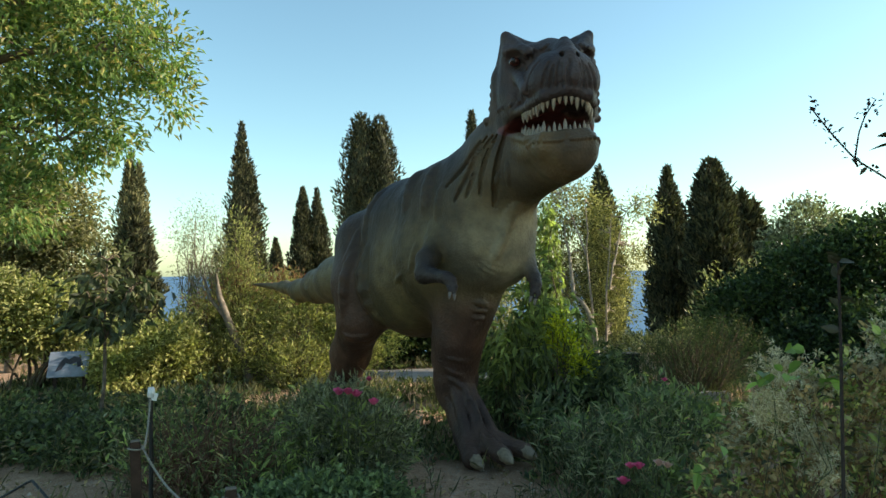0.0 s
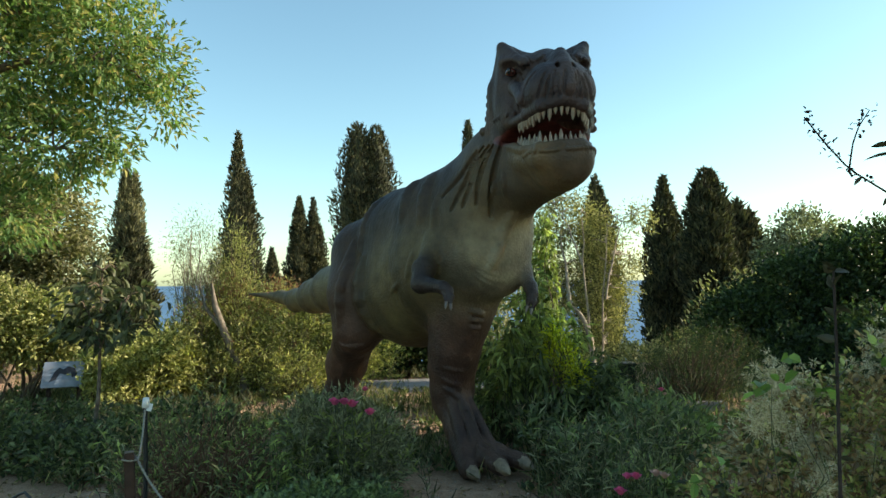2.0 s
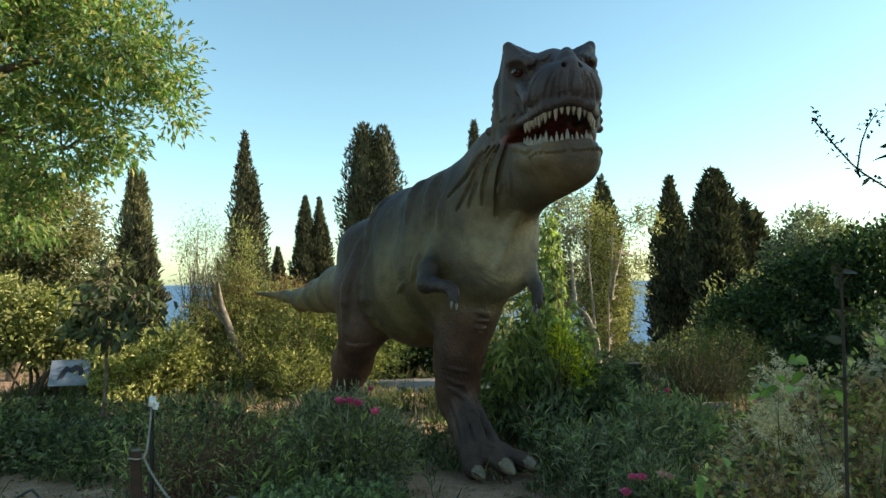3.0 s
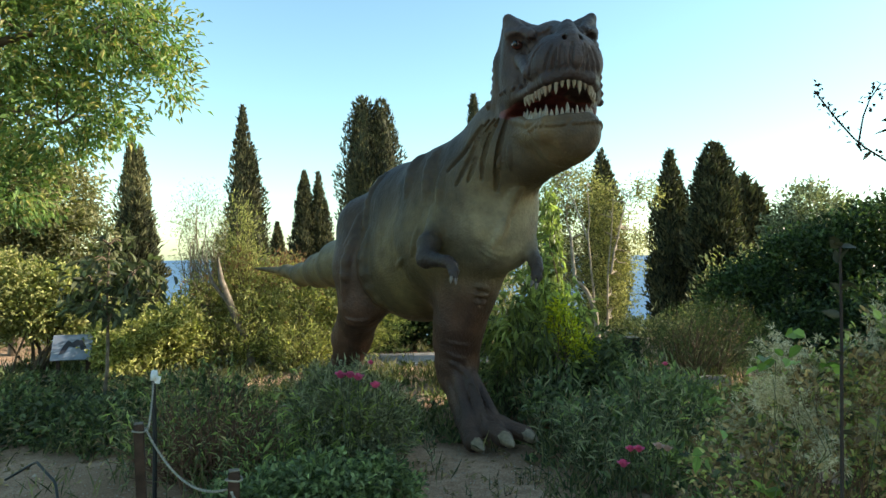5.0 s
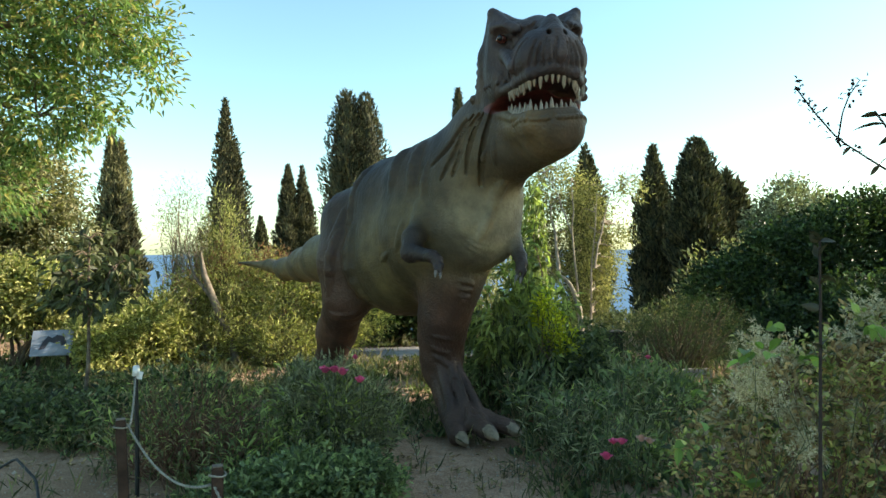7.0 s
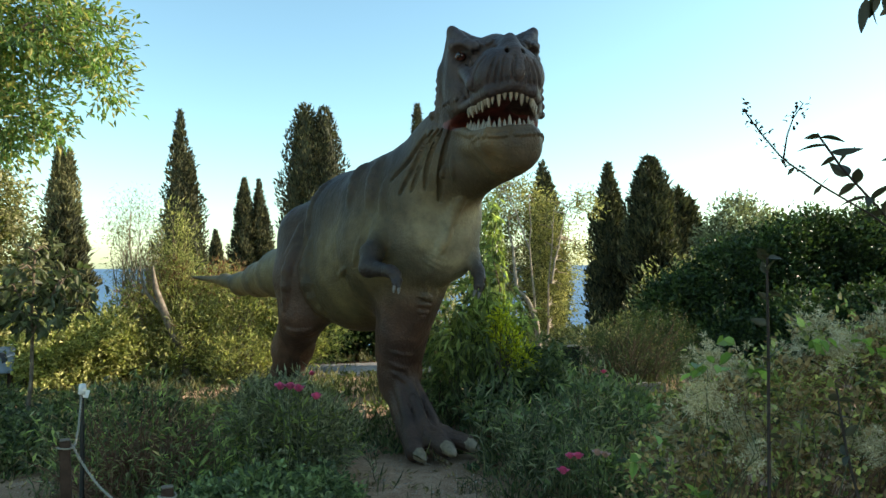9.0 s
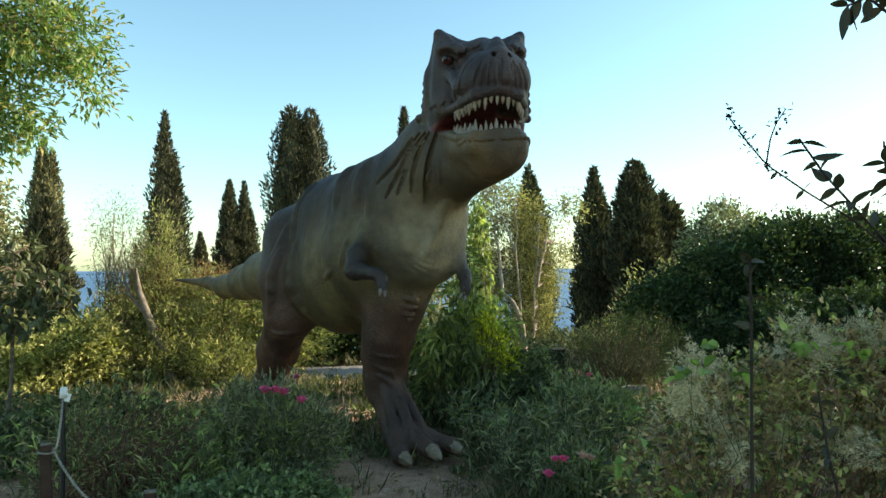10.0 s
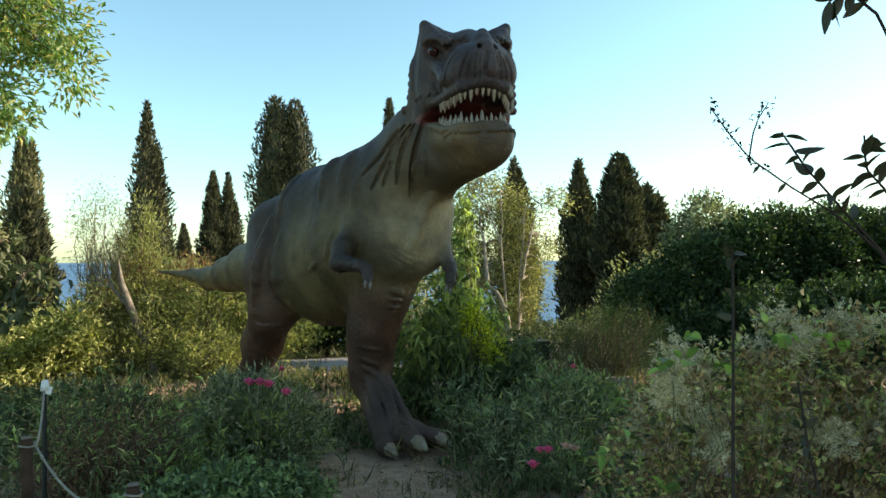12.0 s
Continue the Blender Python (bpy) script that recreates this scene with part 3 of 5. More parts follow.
def skin(F, lo, h):
    """The surface where F is nought, as quads: one vertex in each cell that it crosses."""
    S = F < 0
    c = [S[i:S.shape[0] - 1 + i, j:S.shape[1] - 1 + j, k:S.shape[2] - 1 + k] for i in (0, 1) for j in (0, 1) for k in (0, 1)]
    total = sum(x.astype(np.int8) for x in c)
    cell = np.argwhere((total > 0) & (total < 8))
    num = np.full(total.shape, -1, np.int32)
    num[tuple(cell.T)] = np.arange(len(cell))
    corner = np.array([(i, j, k) for i in (0, 1) for j in (0, 1) for k in (0, 1)])
    val = np.stack([F[tuple((cell + o).T)] for o in corner], 1)
    acc, cnt = np.zeros((len(cell), 3)), np.zeros(len(cell))
    for a in range(8):
        for b in range(a + 1, 8):
            if np.abs(corner[a] - corner[b]).sum() != 1:
                continue
            x = (val[:, a] < 0) != (val[:, b] < 0)
            t = (val[:, a] / np.where(x, val[:, a] - val[:, b], 1))[:, None]
            acc += np.where(x[:, None], corner[a] + t * (corner[b] - corner[a]), 0)
            cnt += x
    v = np.array(lo) + h * (cell + acc / cnt[:, None])
    faces = []
    for ax in range(3):
        u, w = (ax + 1) % 3, (ax + 2) % 3
        A, B = np.moveaxis(S, ax, 0)[:-1], np.moveaxis(S, ax, 0)[1:]
        e = np.argwhere(np.moveaxis(A != B, 0, ax))
        ok = (e[:, u] > 0) & (e[:, w] > 0) & (e[:, u] < total.shape[u]) & (e[:, w] < total.shape[w])
        e = e[ok]
        inside = S[tuple(e.T)]
        du, dw = np.eye(3, dtype=int)[u], np.eye(3, dtype=int)[w]
        q = np.stack([num[tuple((e - du - dw).T)], num[tuple((e - dw).T)], num[tuple(e.T)], num[tuple((e - du).T)]], 1)
        q[~inside] = q[~inside][:, ::-1]
        faces.append(q)
    return v, np.concatenate(faces)


def skin_material():
    m, n, l, b = material("painted_hide", 0.58, 0, 0.38)
    at = n.new("ShaderNodeAttribute")
    at.attribute_name = "paint"
    big, mid, fine = noise_tex(n, l, 1.6, 4), noise_tex(n, l, 9, 6, 0.65), noise_tex(n, l, 60, 4, 0.6)
    c = mixed(n, l, 1.0, at.outputs["Color"], ramp(n, l, mid, ((0.3, (0.68, 0.66, 0.66)), (0.7, (1.3, 1.3, 1.3)))), "MULTIPLY")
    c = mixed(n, l, 0.6, c, ramp(n, l, big, ((0.35, (0.72, 0.70, 0.74)), (0.65, (1.18, 1.14, 1.0)))), "MULTIPLY")
    tc = n.new("ShaderNodeTexCoord")
    w = n.new("ShaderNodeTexWave")
    w.inputs["Scale"].default_value, w.inputs["Distortion"].default_value, w.inputs["Detail"].default_value = 0.55, 6.0, 3.0
    mp = n.new("ShaderNodeMapping")
    mp.inputs["Rotation"].default_value = (0, 0.4, 0.9)
    l.new(tc.outputs["Object"], mp.inputs[0])
    l.new(mp.outputs[0], w.inputs["Vector"])
    c = mixed(n, l, 0.5, c, ramp(n, l, w.outputs["Fac"], ((0.12, (0.36, 0.35, 0.38)), (0.5, (1.1, 1.08, 1.0)))), "MULTIPLY")
    l.new(c, b.inputs["Base Color"])
    vor = n.new("ShaderNodeTexVoronoi")
    vor.inputs["Scale"].default_value = 48
    l.new(tc.outputs["Object"], vor.inputs["Vector"])
    first = bump(n, l, b, vor.outputs["Distance"], 0.4, 0.010)
    second = bump(n, l, b, noise_tex(n, l, 7, 5, 0.55, (1, 1, 0.3)), 0.45, 0.05, first)
    bump(n, l, b, fine, 0.3, 0.006, second)
    return m


HIDE = skin_material()
GUM = plain("mouth_red", (0.12, 0.036, 0.029), 0.45, 0.5, 0.45, 14)
TOOTH = plain("tooth", (0.25, 0.21, 0.155), 0.4, 0.5, 0.25, 40)
CLAW = plain("claw", (0.22, 0.165, 0.105), 0.45, 0.5, 0.35, 30)
EYE_SHELL = plain("eye", (0.075, 0.024, 0.018), 0.15, 0.6, 0.5, 60, bumps=0.0)
DARK_CLAW = plain("dark_claw", (0.12, 0.10, 0.085), 0.45, 0.5, 0.3, 30)
PUPIL = plain("pupil", (0.01, 0.01, 0.01), 0.1, 0.6, 0.1, 10, bumps=0.0)


def fang(base, tip, r, mat, sides=7, rings=5):
    """A curved cone."""
    base, tip = np.array(base), np.array(tip)
    ax = unit(tip - base)
    a = unit(np.cross(ax, np.array([0.3, 0.2, 0.9])))
    b = np.cross(ax, a)
    t = np.linspace(0, 1, rings)
    ang = np.arange(sides) * 2 * np.pi / sides
    rad = r * np.sqrt(np.clip(1 - t ** 1.6, 0.004, 1))
    v = base + t[:, None, None] * (tip - base) + rad[:, None, None] * (a * np.cos(ang)[None, :, None] + b * np.sin(ang)[None, :, None])
    i, j = np.meshgrid(np.arange(rings - 1), np.arange(sides), indexing="ij")
    j2 = (j + 1) % sides
    f = np.stack([i * sides + j, i * sides + j2, (i + 1) * sides + j2, (i + 1) * sides + j], -1).reshape(-1, 4)
    return v.reshape(-1, 3), f, mat


def dome(c, r, mat, k=12):
    th, ph = np.meshgrid(np.linspace(0.02, np.pi - 0.02, k), np.arange(2 * k) * np.pi / k, indexing="ij")
    v = np.array(c) + np.array(r) * np.stack([np.sin(th) * np.cos(ph), np.sin(th) * np.sin(ph), np.cos(th)], -1)
    i, j = np.meshgrid(np.arange(k - 1), np.arange(2 * k), indexing="ij")
    j2 = (j + 1) % (2 * k)
    f = np.stack([i * 2 * k + j, (i + 1) * 2 * k + j, (i + 1) * 2 * k + j2, i * 2 * k + j2], -1).reshape(-1, 4)
    return v.reshape(-1, 3), f, mat


def dinosaur():
    dinosaur_shape()
    dinosaur_cuts()
    lo, hi = np.array((-2.74, 4.85, -0.06)), np.array((1.36, 9.4, 3.0))
    head_lo, head_hi = np.array((0.30, 4.20, 2.10)), np.array((1.36, 5.62, 3.52))
    v1, f1 = skin(field(lo, hi, 0.014), lo, 0.014)
    v2, f2 = skin(field(head_lo, head_hi, 0.008), head_lo, 0.008)
    mid = v1[f1].mean(1)
    f1 = f1[~((mid > head_lo + 0.04) & (mid < head_hi - 0.04)).all(1)]
    mid = v2[f2].mean(1)
    f2 = f2[((mid > head_lo + 0.015) & (mid < head_hi - 0.015)).all(1)]
    verts, faces, mats = [v1, v2], [f1, f2 + len(v1)], [np.zeros(len(f1), int)]
    inner = np.min([reach(q, v2[f2].mean(1)) for q in CUTS if q[5] == "mouth"], 0)
    mats.append(np.where(inner < 0.012, 1, 0))
    base = len(v1) + len(v2)
    bits = []

    def row(path, gap, size, way, r):
        path = np.array(path)
        seg = np.linalg.norm(np.diff(path, axis=0), axis=1)
        run = np.concatenate([[0], np.cumsum(seg)])
        for k, u in enumerate(np.arange(gap * 0.5, run[-1], gap)):
            p = np.array([np.interp(u, run, path[:, i]) for i in range(3)])
            n = size * (1.0, 0.8, 1.15, 0.7)[k % 4]
            bits.append(fang(p - np.array((0, 0, way * 0.03)), p + np.array((0, 0.012, way * n)), r * (0.9 + 0.1 * (k % 3)), 2))

    X = 0.845
    row([(X - 0.25, 4.86, 2.745), (X - 0.215, 4.69, 2.735), (X - 0.14, 4.495, 2.745), (X, 4.455, 2.775), (X + 0.14, 4.495, 2.745), (X + 0.215, 4.69, 2.735), (X + 0.25, 4.86, 2.745)], 0.042, 0.075, -1, 0.0185)
    row([(X - 0.25, 4.92, 2.575), (X - 0.215, 4.75, 2.54), (X - 0.14, 4.565, 2.53), (X, 4.525, 2.535), (X + 0.14, 4.565, 2.53), (X + 0.215, 4.75, 2.54), (X + 0.25, 4.92, 2.575)], 0.036, 0.085, 1, 0.0175)
    for s in (-1, 1):
        bits.append(dome((0.815 + s * 0.262, 4.945, 3.15), (0.042, 0.046, 0.034), 4))
        bits.append(dome((0.815 + s * 0.280, 4.902, 3.15), (0.018, 0.016, 0.022), 5))
    # tongue
    bits.append(dome((X, 4.90, 2.545), (0.10, 0.28, 0.035), 1))
    bits.append(fang((0.23, 5.42, 0.08), (0.29, 5.28, 0.06), 0.060, 3))
    bits.append(fang((0.45, 5.34, 0.15), (0.52, 5.20, 0.11), 0.059, 3))
    bits.append(fang((0.63, 5.50, 0.14), (0.73, 5.38, 0.10), 0.060, 3))
    bits.append(fang((0.08, 4.99, 1.43), (0.08, 4.96, 1.38), 0.015, 6))
    bits.append(fang((0.05, 4.99, 1.44), (0.04, 4.96, 1.39), 0.015, 6))
    bits.append(fang((0.72, 5.27, 1.37), (0.71, 5.25, 1.32), 0.016, 6))
    bits.append(fang((0.69, 5.27, 1.39), (0.67, 5.25, 1.34), 0.016, 6))
    for v, f, mt in bits:
        verts.append(v)
        faces.append(f + base)
        mats.append(np.full(len(f), mt))
        base += len(v)
    V, F = np.concatenate(verts), np.concatenate(faces)
    # soft unevenness of the cast hide
    nk = len(v1) + len(v2)
    lump = (np.sin(V[:nk, 0] * 23 + np.sin(V[:nk, 2] * 9) * 2) * np.sin(V[:nk, 2] * 17 + V[:nk, 1] * 11) * 0.003)[:, None]
    V[:nk] += lump * unit(V[:nk] - np.array((0, 6.2, 1.7)))
    foot = np.array((0.0, 6.2, 0.0))
    me = quick_mesh("dinosaur_statue", V - foot, F, (HIDE, GUM, TOOTH, CLAW, EYE_SHELL, PUPIL, DARK_CLAW), True)
    me.polygons.foreach_set("material_index", np.concatenate(mats).astype(np.int32))
    # pale mixes the chest's own cream paint with brightness of light from the right
    tone = {"pale": (0.40, 0.34, 0.225), "throat": (0.100, 0.077, 0.040), "belly": (0.104, 0.080, 0.036), "jaw": (0.122, 0.087, 0.047), "cheek": (0.062, 0.042, 0.032),
            "tail": (0.13, 0.108, 0.06), "back": (0.042, 0.032, 0.024), "neck": (0.062, 0.048, 0.034), "leg": (0.082, 0.040, 0.026), "thigh": (0.044, 0.028, 0.020),
            "toe": (0.066, 0.038, 0.029), "arm": (0.036, 0.025, 0.022), "head": (0.062, 0.047, 0.045), "horn": (0.046, 0.034, 0.033), "lip": (0.042, 0.027, 0.025)}
    num, den = np.zeros((nk, 3)), np.full((nk, 1), 1e-9)
    for q in BULKS:
        if q[5] not in tone:
            continue
        w = np.exp(-np.maximum(reach(q, V[:nk]), 0) / 0.05)[:, None]
        num += w * np.array(tone[q[5]])
        den += w
    paint = np.ones((len(V), 4), np.float32)
    paint[:nk, :3] = num / den
    me.attributes.new("paint", "FLOAT_COLOR", "POINT").data.foreach_set("color", paint.ravel())
    ob = new("dinosaur_statue", me)
    ob.location = foot
    return tagged(ob, "large grey-brown dinosaur statue with pale belly, stepping forward with open jaws", "statue")


dinosaur()


# ---- ground and sea ----
def slope(x, y):
    """Height of the ground: level near the statue, falling towards the sea."""
    d = np.maximum(0, np.asarray(y, float) - 11.5)
    z = -0.155 * d * d / (d + 3.0)
    return np.maximum(z, -15.0)


def ground():
    ax = np.concatenate([-np.geomspace(400, 12, 20), np.linspace(-11.5, 11.5, 116), np.geomspace(12, 400, 20)])
    ay = np.concatenate([-np.geomspace(300, 4, 14), np.linspace(-3.5, 13, 110), np.geomspace(13.5, 130, 40)])
    X, Y = np.meshgrid(ax, ay, indexing="ij")
    Z = slope(X, Y) + 0.02 * np.sin(X * 2.3 + 1.3 * np.sin(Y * 1.7)) * np.sin(Y * 2.9) + 0.008 * np.sin(X * 9) * np.sin(Y * 8 + X)
    k, j = len(ax), len(ay)
    a, b = np.meshgrid(np.arange(k - 1), np.arange(j - 1), indexing="ij")
    f = np.stack([a * j + b, (a + 1) * j + b, (a + 1) * j + b + 1, a * j + b + 1], -1).reshape(-1, 4)
    ob = new("ground", quick_mesh("ground", np.stack([X, Y, Z], -1).reshape(-1, 3), f, SOIL, True))
    tagged(ob, "dry sandy brown garden soil with grit", "ground", kind="structure")


def sheet(name, x0, x1, y0, y1, z, mat, label, category, k=2):
    X, Y = np.meshgrid(np.linspace(x0, x1, k), np.linspace(y0, y1, k), indexing="ij")
    a, b = np.meshgrid(np.arange(k - 1), np.arange(k - 1), indexing="ij")
    f = np.stack([a * k + b, (a + 1) * k + b, (a + 1) * k + b + 1, a * k + b + 1], -1).reshape(-1, 4)
    V = np.stack([X, Y, np.full_like(X, z)], -1).reshape(-1, 3)
    return tagged(new(name, quick_mesh(name, V, f, mat)), label, category, kind="structure")


ground()
sheet("water", -4500, 4500, 80, 4700, -13.5, SEA, "calm hazy blue sea below the garden", "sea")


# ---- cypresses ----
def cypress(x, y, top, radius, seed, leaf=CYPRESS, tips=((0, 0, 1.0),), blunt=0.0, n=12000, flake=0.2, label="tall narrow dark green cypress"):
    """Columns of upright sprays. tips: each leader as (shift, depth shift, share of the height)."""
    rng = np.random.default_rng(seed)
    z0 = float(slope(x, y)) - 0.1
    ob = thing("cypress_tree", (x, y, z0), label, "cypress", "cypresses")
    H = top - z0
    P, Wy, cv, cf, base = [], [], [], [], 0
    for dx, dy, share in tips:
        h_all, m = H * share, int(n / len(tips))
        ph = rng.uniform(0, 6.28, 6)

        def width(h, a):
            body = np.clip(h / 0.12, 0.25, 1) ** 0.5 * (1 - np.clip((h - 0.35) / 0.65, 0, 1) ** (1.35 + 2.2 * blunt)) ** (0.95 - 0.4 * blunt)
            lump = 1 + 0.15 * np.sin(3 * a + ph[0] + 9 * h) + 0.13 * np.sin(2 * a + ph[1] - 17 * h) + 0.13 * np.sin(4 * a + 41 * h + ph[2]) + 0.10 * np.sin(67 * h + 3 * a + ph[3])
            return radius * np.maximum(body, 0.015) * lump
        h = 1 - rng.uniform(0, 1, m) ** 0.72
        a = rng.uniform(0, 6.283, m)
        r = width(h, a) * rng.uniform(0.5, 1.25, m) ** 0.6
        out = np.stack([np.cos(a), np.sin(a), np.zeros(m)], -1)
        lean = 0.6 + 0.4 * h
        p = out * r[:, None] + np.stack([dx * lean, dy * lean, h * h_all], -1)
        P.append(p)
        Wy.append(np.array([0, 0, 1.0]) + out * rng.uniform(0.1, 0.9, (m, 1)) + rng.normal(0, 0.3, (m, 3)))
        k, s = 26, 14
        hh, aa = np.meshgrid(np.linspace(0.03, 0.97, k), np.arange(s) * 6.2832 / s, indexing="ij")
        rr = width(hh, aa) * 0.72
        ll = 0.6 + 0.4 * hh
        cv.append(np.stack([np.cos(aa) * rr + dx * ll, np.sin(aa) * rr + dy * ll, hh * h_all], -1).reshape(-1, 3))
        i, j = np.meshgrid(np.arange(k - 1), np.arange(s), indexing="ij")
        j2 = (j + 1) % s
        cf.append(base + np.stack([i * s + j, i * s + j2, (i + 1) * s + j2, (i + 1) * s + j], -1).reshape(-1, 4))
        base += k * s
    part("crown", leaves("crown", np.concatenate(P), np.concatenate(Wy), flake * 1.15, flake * 0.38, leaf, rng, 0.3, 1.0), ob)
    part("inner_foliage", quick_mesh("inner_foliage", np.concatenate(cv), np.concatenate(cf), leaf, True), ob)
    part("trunk", tubes("trunk", [(np.array([[0, 0, 0], [0.02, 0, H * 0.3], [0, 0, H * 0.8]]), [0.16, 0.12, 0.03])], BARK, 8), ob)
    return ob


cypress(-12.98, 28, 6.6, 0.72, 1, CYPRESS_LIT, ((-0.15, 0, 1.0), (0.25, 0, 0.96)), label="narrow cypress, its leaf coloured light olive for sunlight")
cypress(-9.2, 20, 3.6, 0.62, 2, CYPRESS, ((0, 0, 1.0), (-0.55, 0.2, 0.78)), label="short dark green cypress")
cypress(-9.62, 32, 8.85, 1.0, 3, CYPRESS, ((0, 0, 1.0), (0.42, 0, 0.83)), label="tall pointed dark green cypress with two leaders")
cypress(-7.95, 38, 6.4, 0.95, 4, CYPRESS, ((0, 0, 1.0),))
cypress(-7.2, 38.3, 6.4, 0.85, 5, CYPRESS, ((0, 0, 1.0), (0.35, 0, 0.85)))
cypress(-10.5, 42, 3.75, 0.8, 6, CYPRESS, label="low dark green cypress far off")
cypress(-3.4, 30, 8.75, 0.95, 7, CYPRESS, ((-0.25, 0, 1.0), (0.62, 0, 0.985)), 0.8, 20000, label="broad blunt dark green cypress with two tops")
cypress(1.55, 34, 9.75, 0.65, 8, CYPRESS, ((0, 0, 1.0),), 0.2)
cypress(7.05, 30, 6.25, 0.8, 9, CYPRESS, ((0, 0, 1.0), (0.25, 0, 0.93)), 0.2)
cypress(8.2, 24, 5.2, 0.72, 10, CYPRESS, ((-0.1, 0, 1.0), (0.25, 0, 0.82)), 0.1, 15000)
cypress(8.85, 22, 5.15, 0.68, 11, CYPRESS, ((0, 0, 1.0), (0.15, 0, 0.9)), 0.8, 20000, label="stout blunt dark green cypress, sunlit on one side")
cypress(11.9, 26, 4.5, 0.6, 12, CYPRESS, ((-0.2, 0, 1.0), (0.25, 0, 0.93), (0.5, 0, 0.8)), 0.0, 9000, 0.34, label="ragged dark conifer with several tops")


# ---- trees and shrubs ----
def tree(name, foot, trunk_lines, lumps, leaf, clumps, per, size, length, width, label, bark=BARK, twigs=60, up=0.1, droop=0.25, seed=0, category="tree"):
    """Trunk with limbs given as lines, twigs into the crown, and leaf sprays. All in world metres."""
    rng = np.random.default_rng(seed)
    ob = thing(name, foot, label, category)
    foot = np.array(foot)
    pos, way, c = clumped(rng, lumps, clumps, per, size, up)
    part("crown", leaves("crown", pos - foot, way - np.array([0, 0, droop]), length, width, leaf, rng), ob)
    nodes = np.concatenate([bent(a, b, np.random.default_rng(seed + i), 9, 0.1) for i, (a, b, r0, r1) in enumerate(trunk_lines)])
    part("trunk", tubes("trunk", [(bent(a, b, np.random.default_rng(seed + i), 9, 0.1) - foot, np.linspace(r0, r1, 9)) for i, (a, b, r0, r1) in enumerate(trunk_lines)], bark, 8), ob)
    lines = []
    for g in c[rng.choice(len(c), min(twigs, len(c)), replace=False)]:
        near = nodes[np.argmin(np.linalg.norm(nodes - g, axis=1))]
        lines.append((bent(near, g, rng, 6, 0.05, 0.3) - foot, np.linspace(0.012, 0.003, 6)))
    tagged(part("twig_tangle", tubes("twig_tangle", lines, bark, 4), ob), kind="stuff")
    return ob


# the tree that hangs over from the left
tree("broadleaf_tree", (-5.6, 6.2, 0),
     [((-5.6, 6.2, -0.05), (-5.2, 6.1, 2.6), 0.17, 0.12), ((-5.2, 6.1, 2.6), (-3.6, 6.0, 4.3), 0.1, 0.04), ((-5.2, 6.1, 2.6), (-4.9, 6.4, 5.6), 0.1, 0.04),
      ((-4.5, 6.05, 3.4), (-2.9, 5.9, 3.6), 0.05, 0.015), ((-4.8, 6.1, 3.0), (-3.4, 5.9, 2.8), 0.05, 0.012), ((-5.2, 6.1, 2.4), (-6.6, 6.2, 4.2), 0.09, 0.03)],
     [(-3.75, 6, 3.65, 0.75, 0.8, 0.7), (-3.0, 6, 3.75, 0.5, 0.6, 0.45), (-2.55, 6, 3.6, 0.27, 0.3, 0.32), (-2.43, 6, 3.2, 0.16, 0.2, 0.2), (-3.45, 6, 2.9, 0.45, 0.5, 0.4),
      (-2.98, 6, 2.95, 0.26, 0.3, 0.3), (-3.9, 6.1, 2.3, 0.35, 0.4, 0.35), (-3.4, 6, 4.7, 0.9, 0.9, 0.7), (-4.7, 6.3, 4.0, 1.0, 1.0, 1.0), (-5.6, 6.3, 4.4, 1.2, 1.2, 1.0), (-4.7, 6.2, 2.9, 0.6, 0.7, 0.5)],
     TREE_LEAF, 3300, 14, 0.14, 0.078, 0.031, "leafy green broadleaf tree with some yellowing leaves", seed=21)

# sunlit tree further back
tree("olive_tree", (-7.2, 11.2, 0),
     [((-7.2, 11.2, -0.05), (-7.0, 11.1, 1.6), 0.13, 0.09), ((-7.0, 11.1, 1.6), (-6.2, 11, 3.0), 0.08, 0.02), ((-7.0, 11.1, 1.6), (-7.8, 11, 3.1), 0.08, 0.02)],
     [(-6.6, 11, 2.6, 0.85, 0.8, 0.75), (-6.1, 11, 1.9, 0.6, 0.6, 0.6), (-7.4, 11, 2.4, 0.9, 0.8, 0.9), (-6.9, 11, 1.6, 0.8, 0.7, 0.5), (-7.9, 11.2, 3.3, 0.9, 0.9, 0.8)],
     OLIVE, 2600, 12, 0.2, 0.09, 0.04, "pale olive-green sunlit tree", seed=22)

# slim young tree by the sign
tree("young_tree", (-3.42, 6.7, 0),
     [((-3.42, 6.7, -0.05), (-3.36, 6.7, 1.75), 0.022, 0.01), ((-3.39, 6.7, 0.9), (-3.1, 6.6, 1.4), 0.01, 0.005), ((-3.4, 6.7, 1.05), (-3.66, 6.7, 1.5), 0.01, 0.005)],
     [(-3.42, 6.7, 1.6, 0.26, 0.25, 0.24), (-3.15, 6.7, 1.42, 0.22, 0.25, 0.14), (-3.62, 6.7, 1.36, 0.2, 0.25, 0.2), (-3.38, 6.6, 1.14, 0.25, 0.25, 0.09), (-3.05, 6.6, 1.62, 0.12, 0.15, 0.08), (-3.1, 6.7, 1.2, 0.12, 0.2, 0.06)],
     DARKLEAF, 72, 7, 0.15, 0.12, 0.055, "slender young tree with dark green leaves", twigs=34, droop=0.6, seed=23)

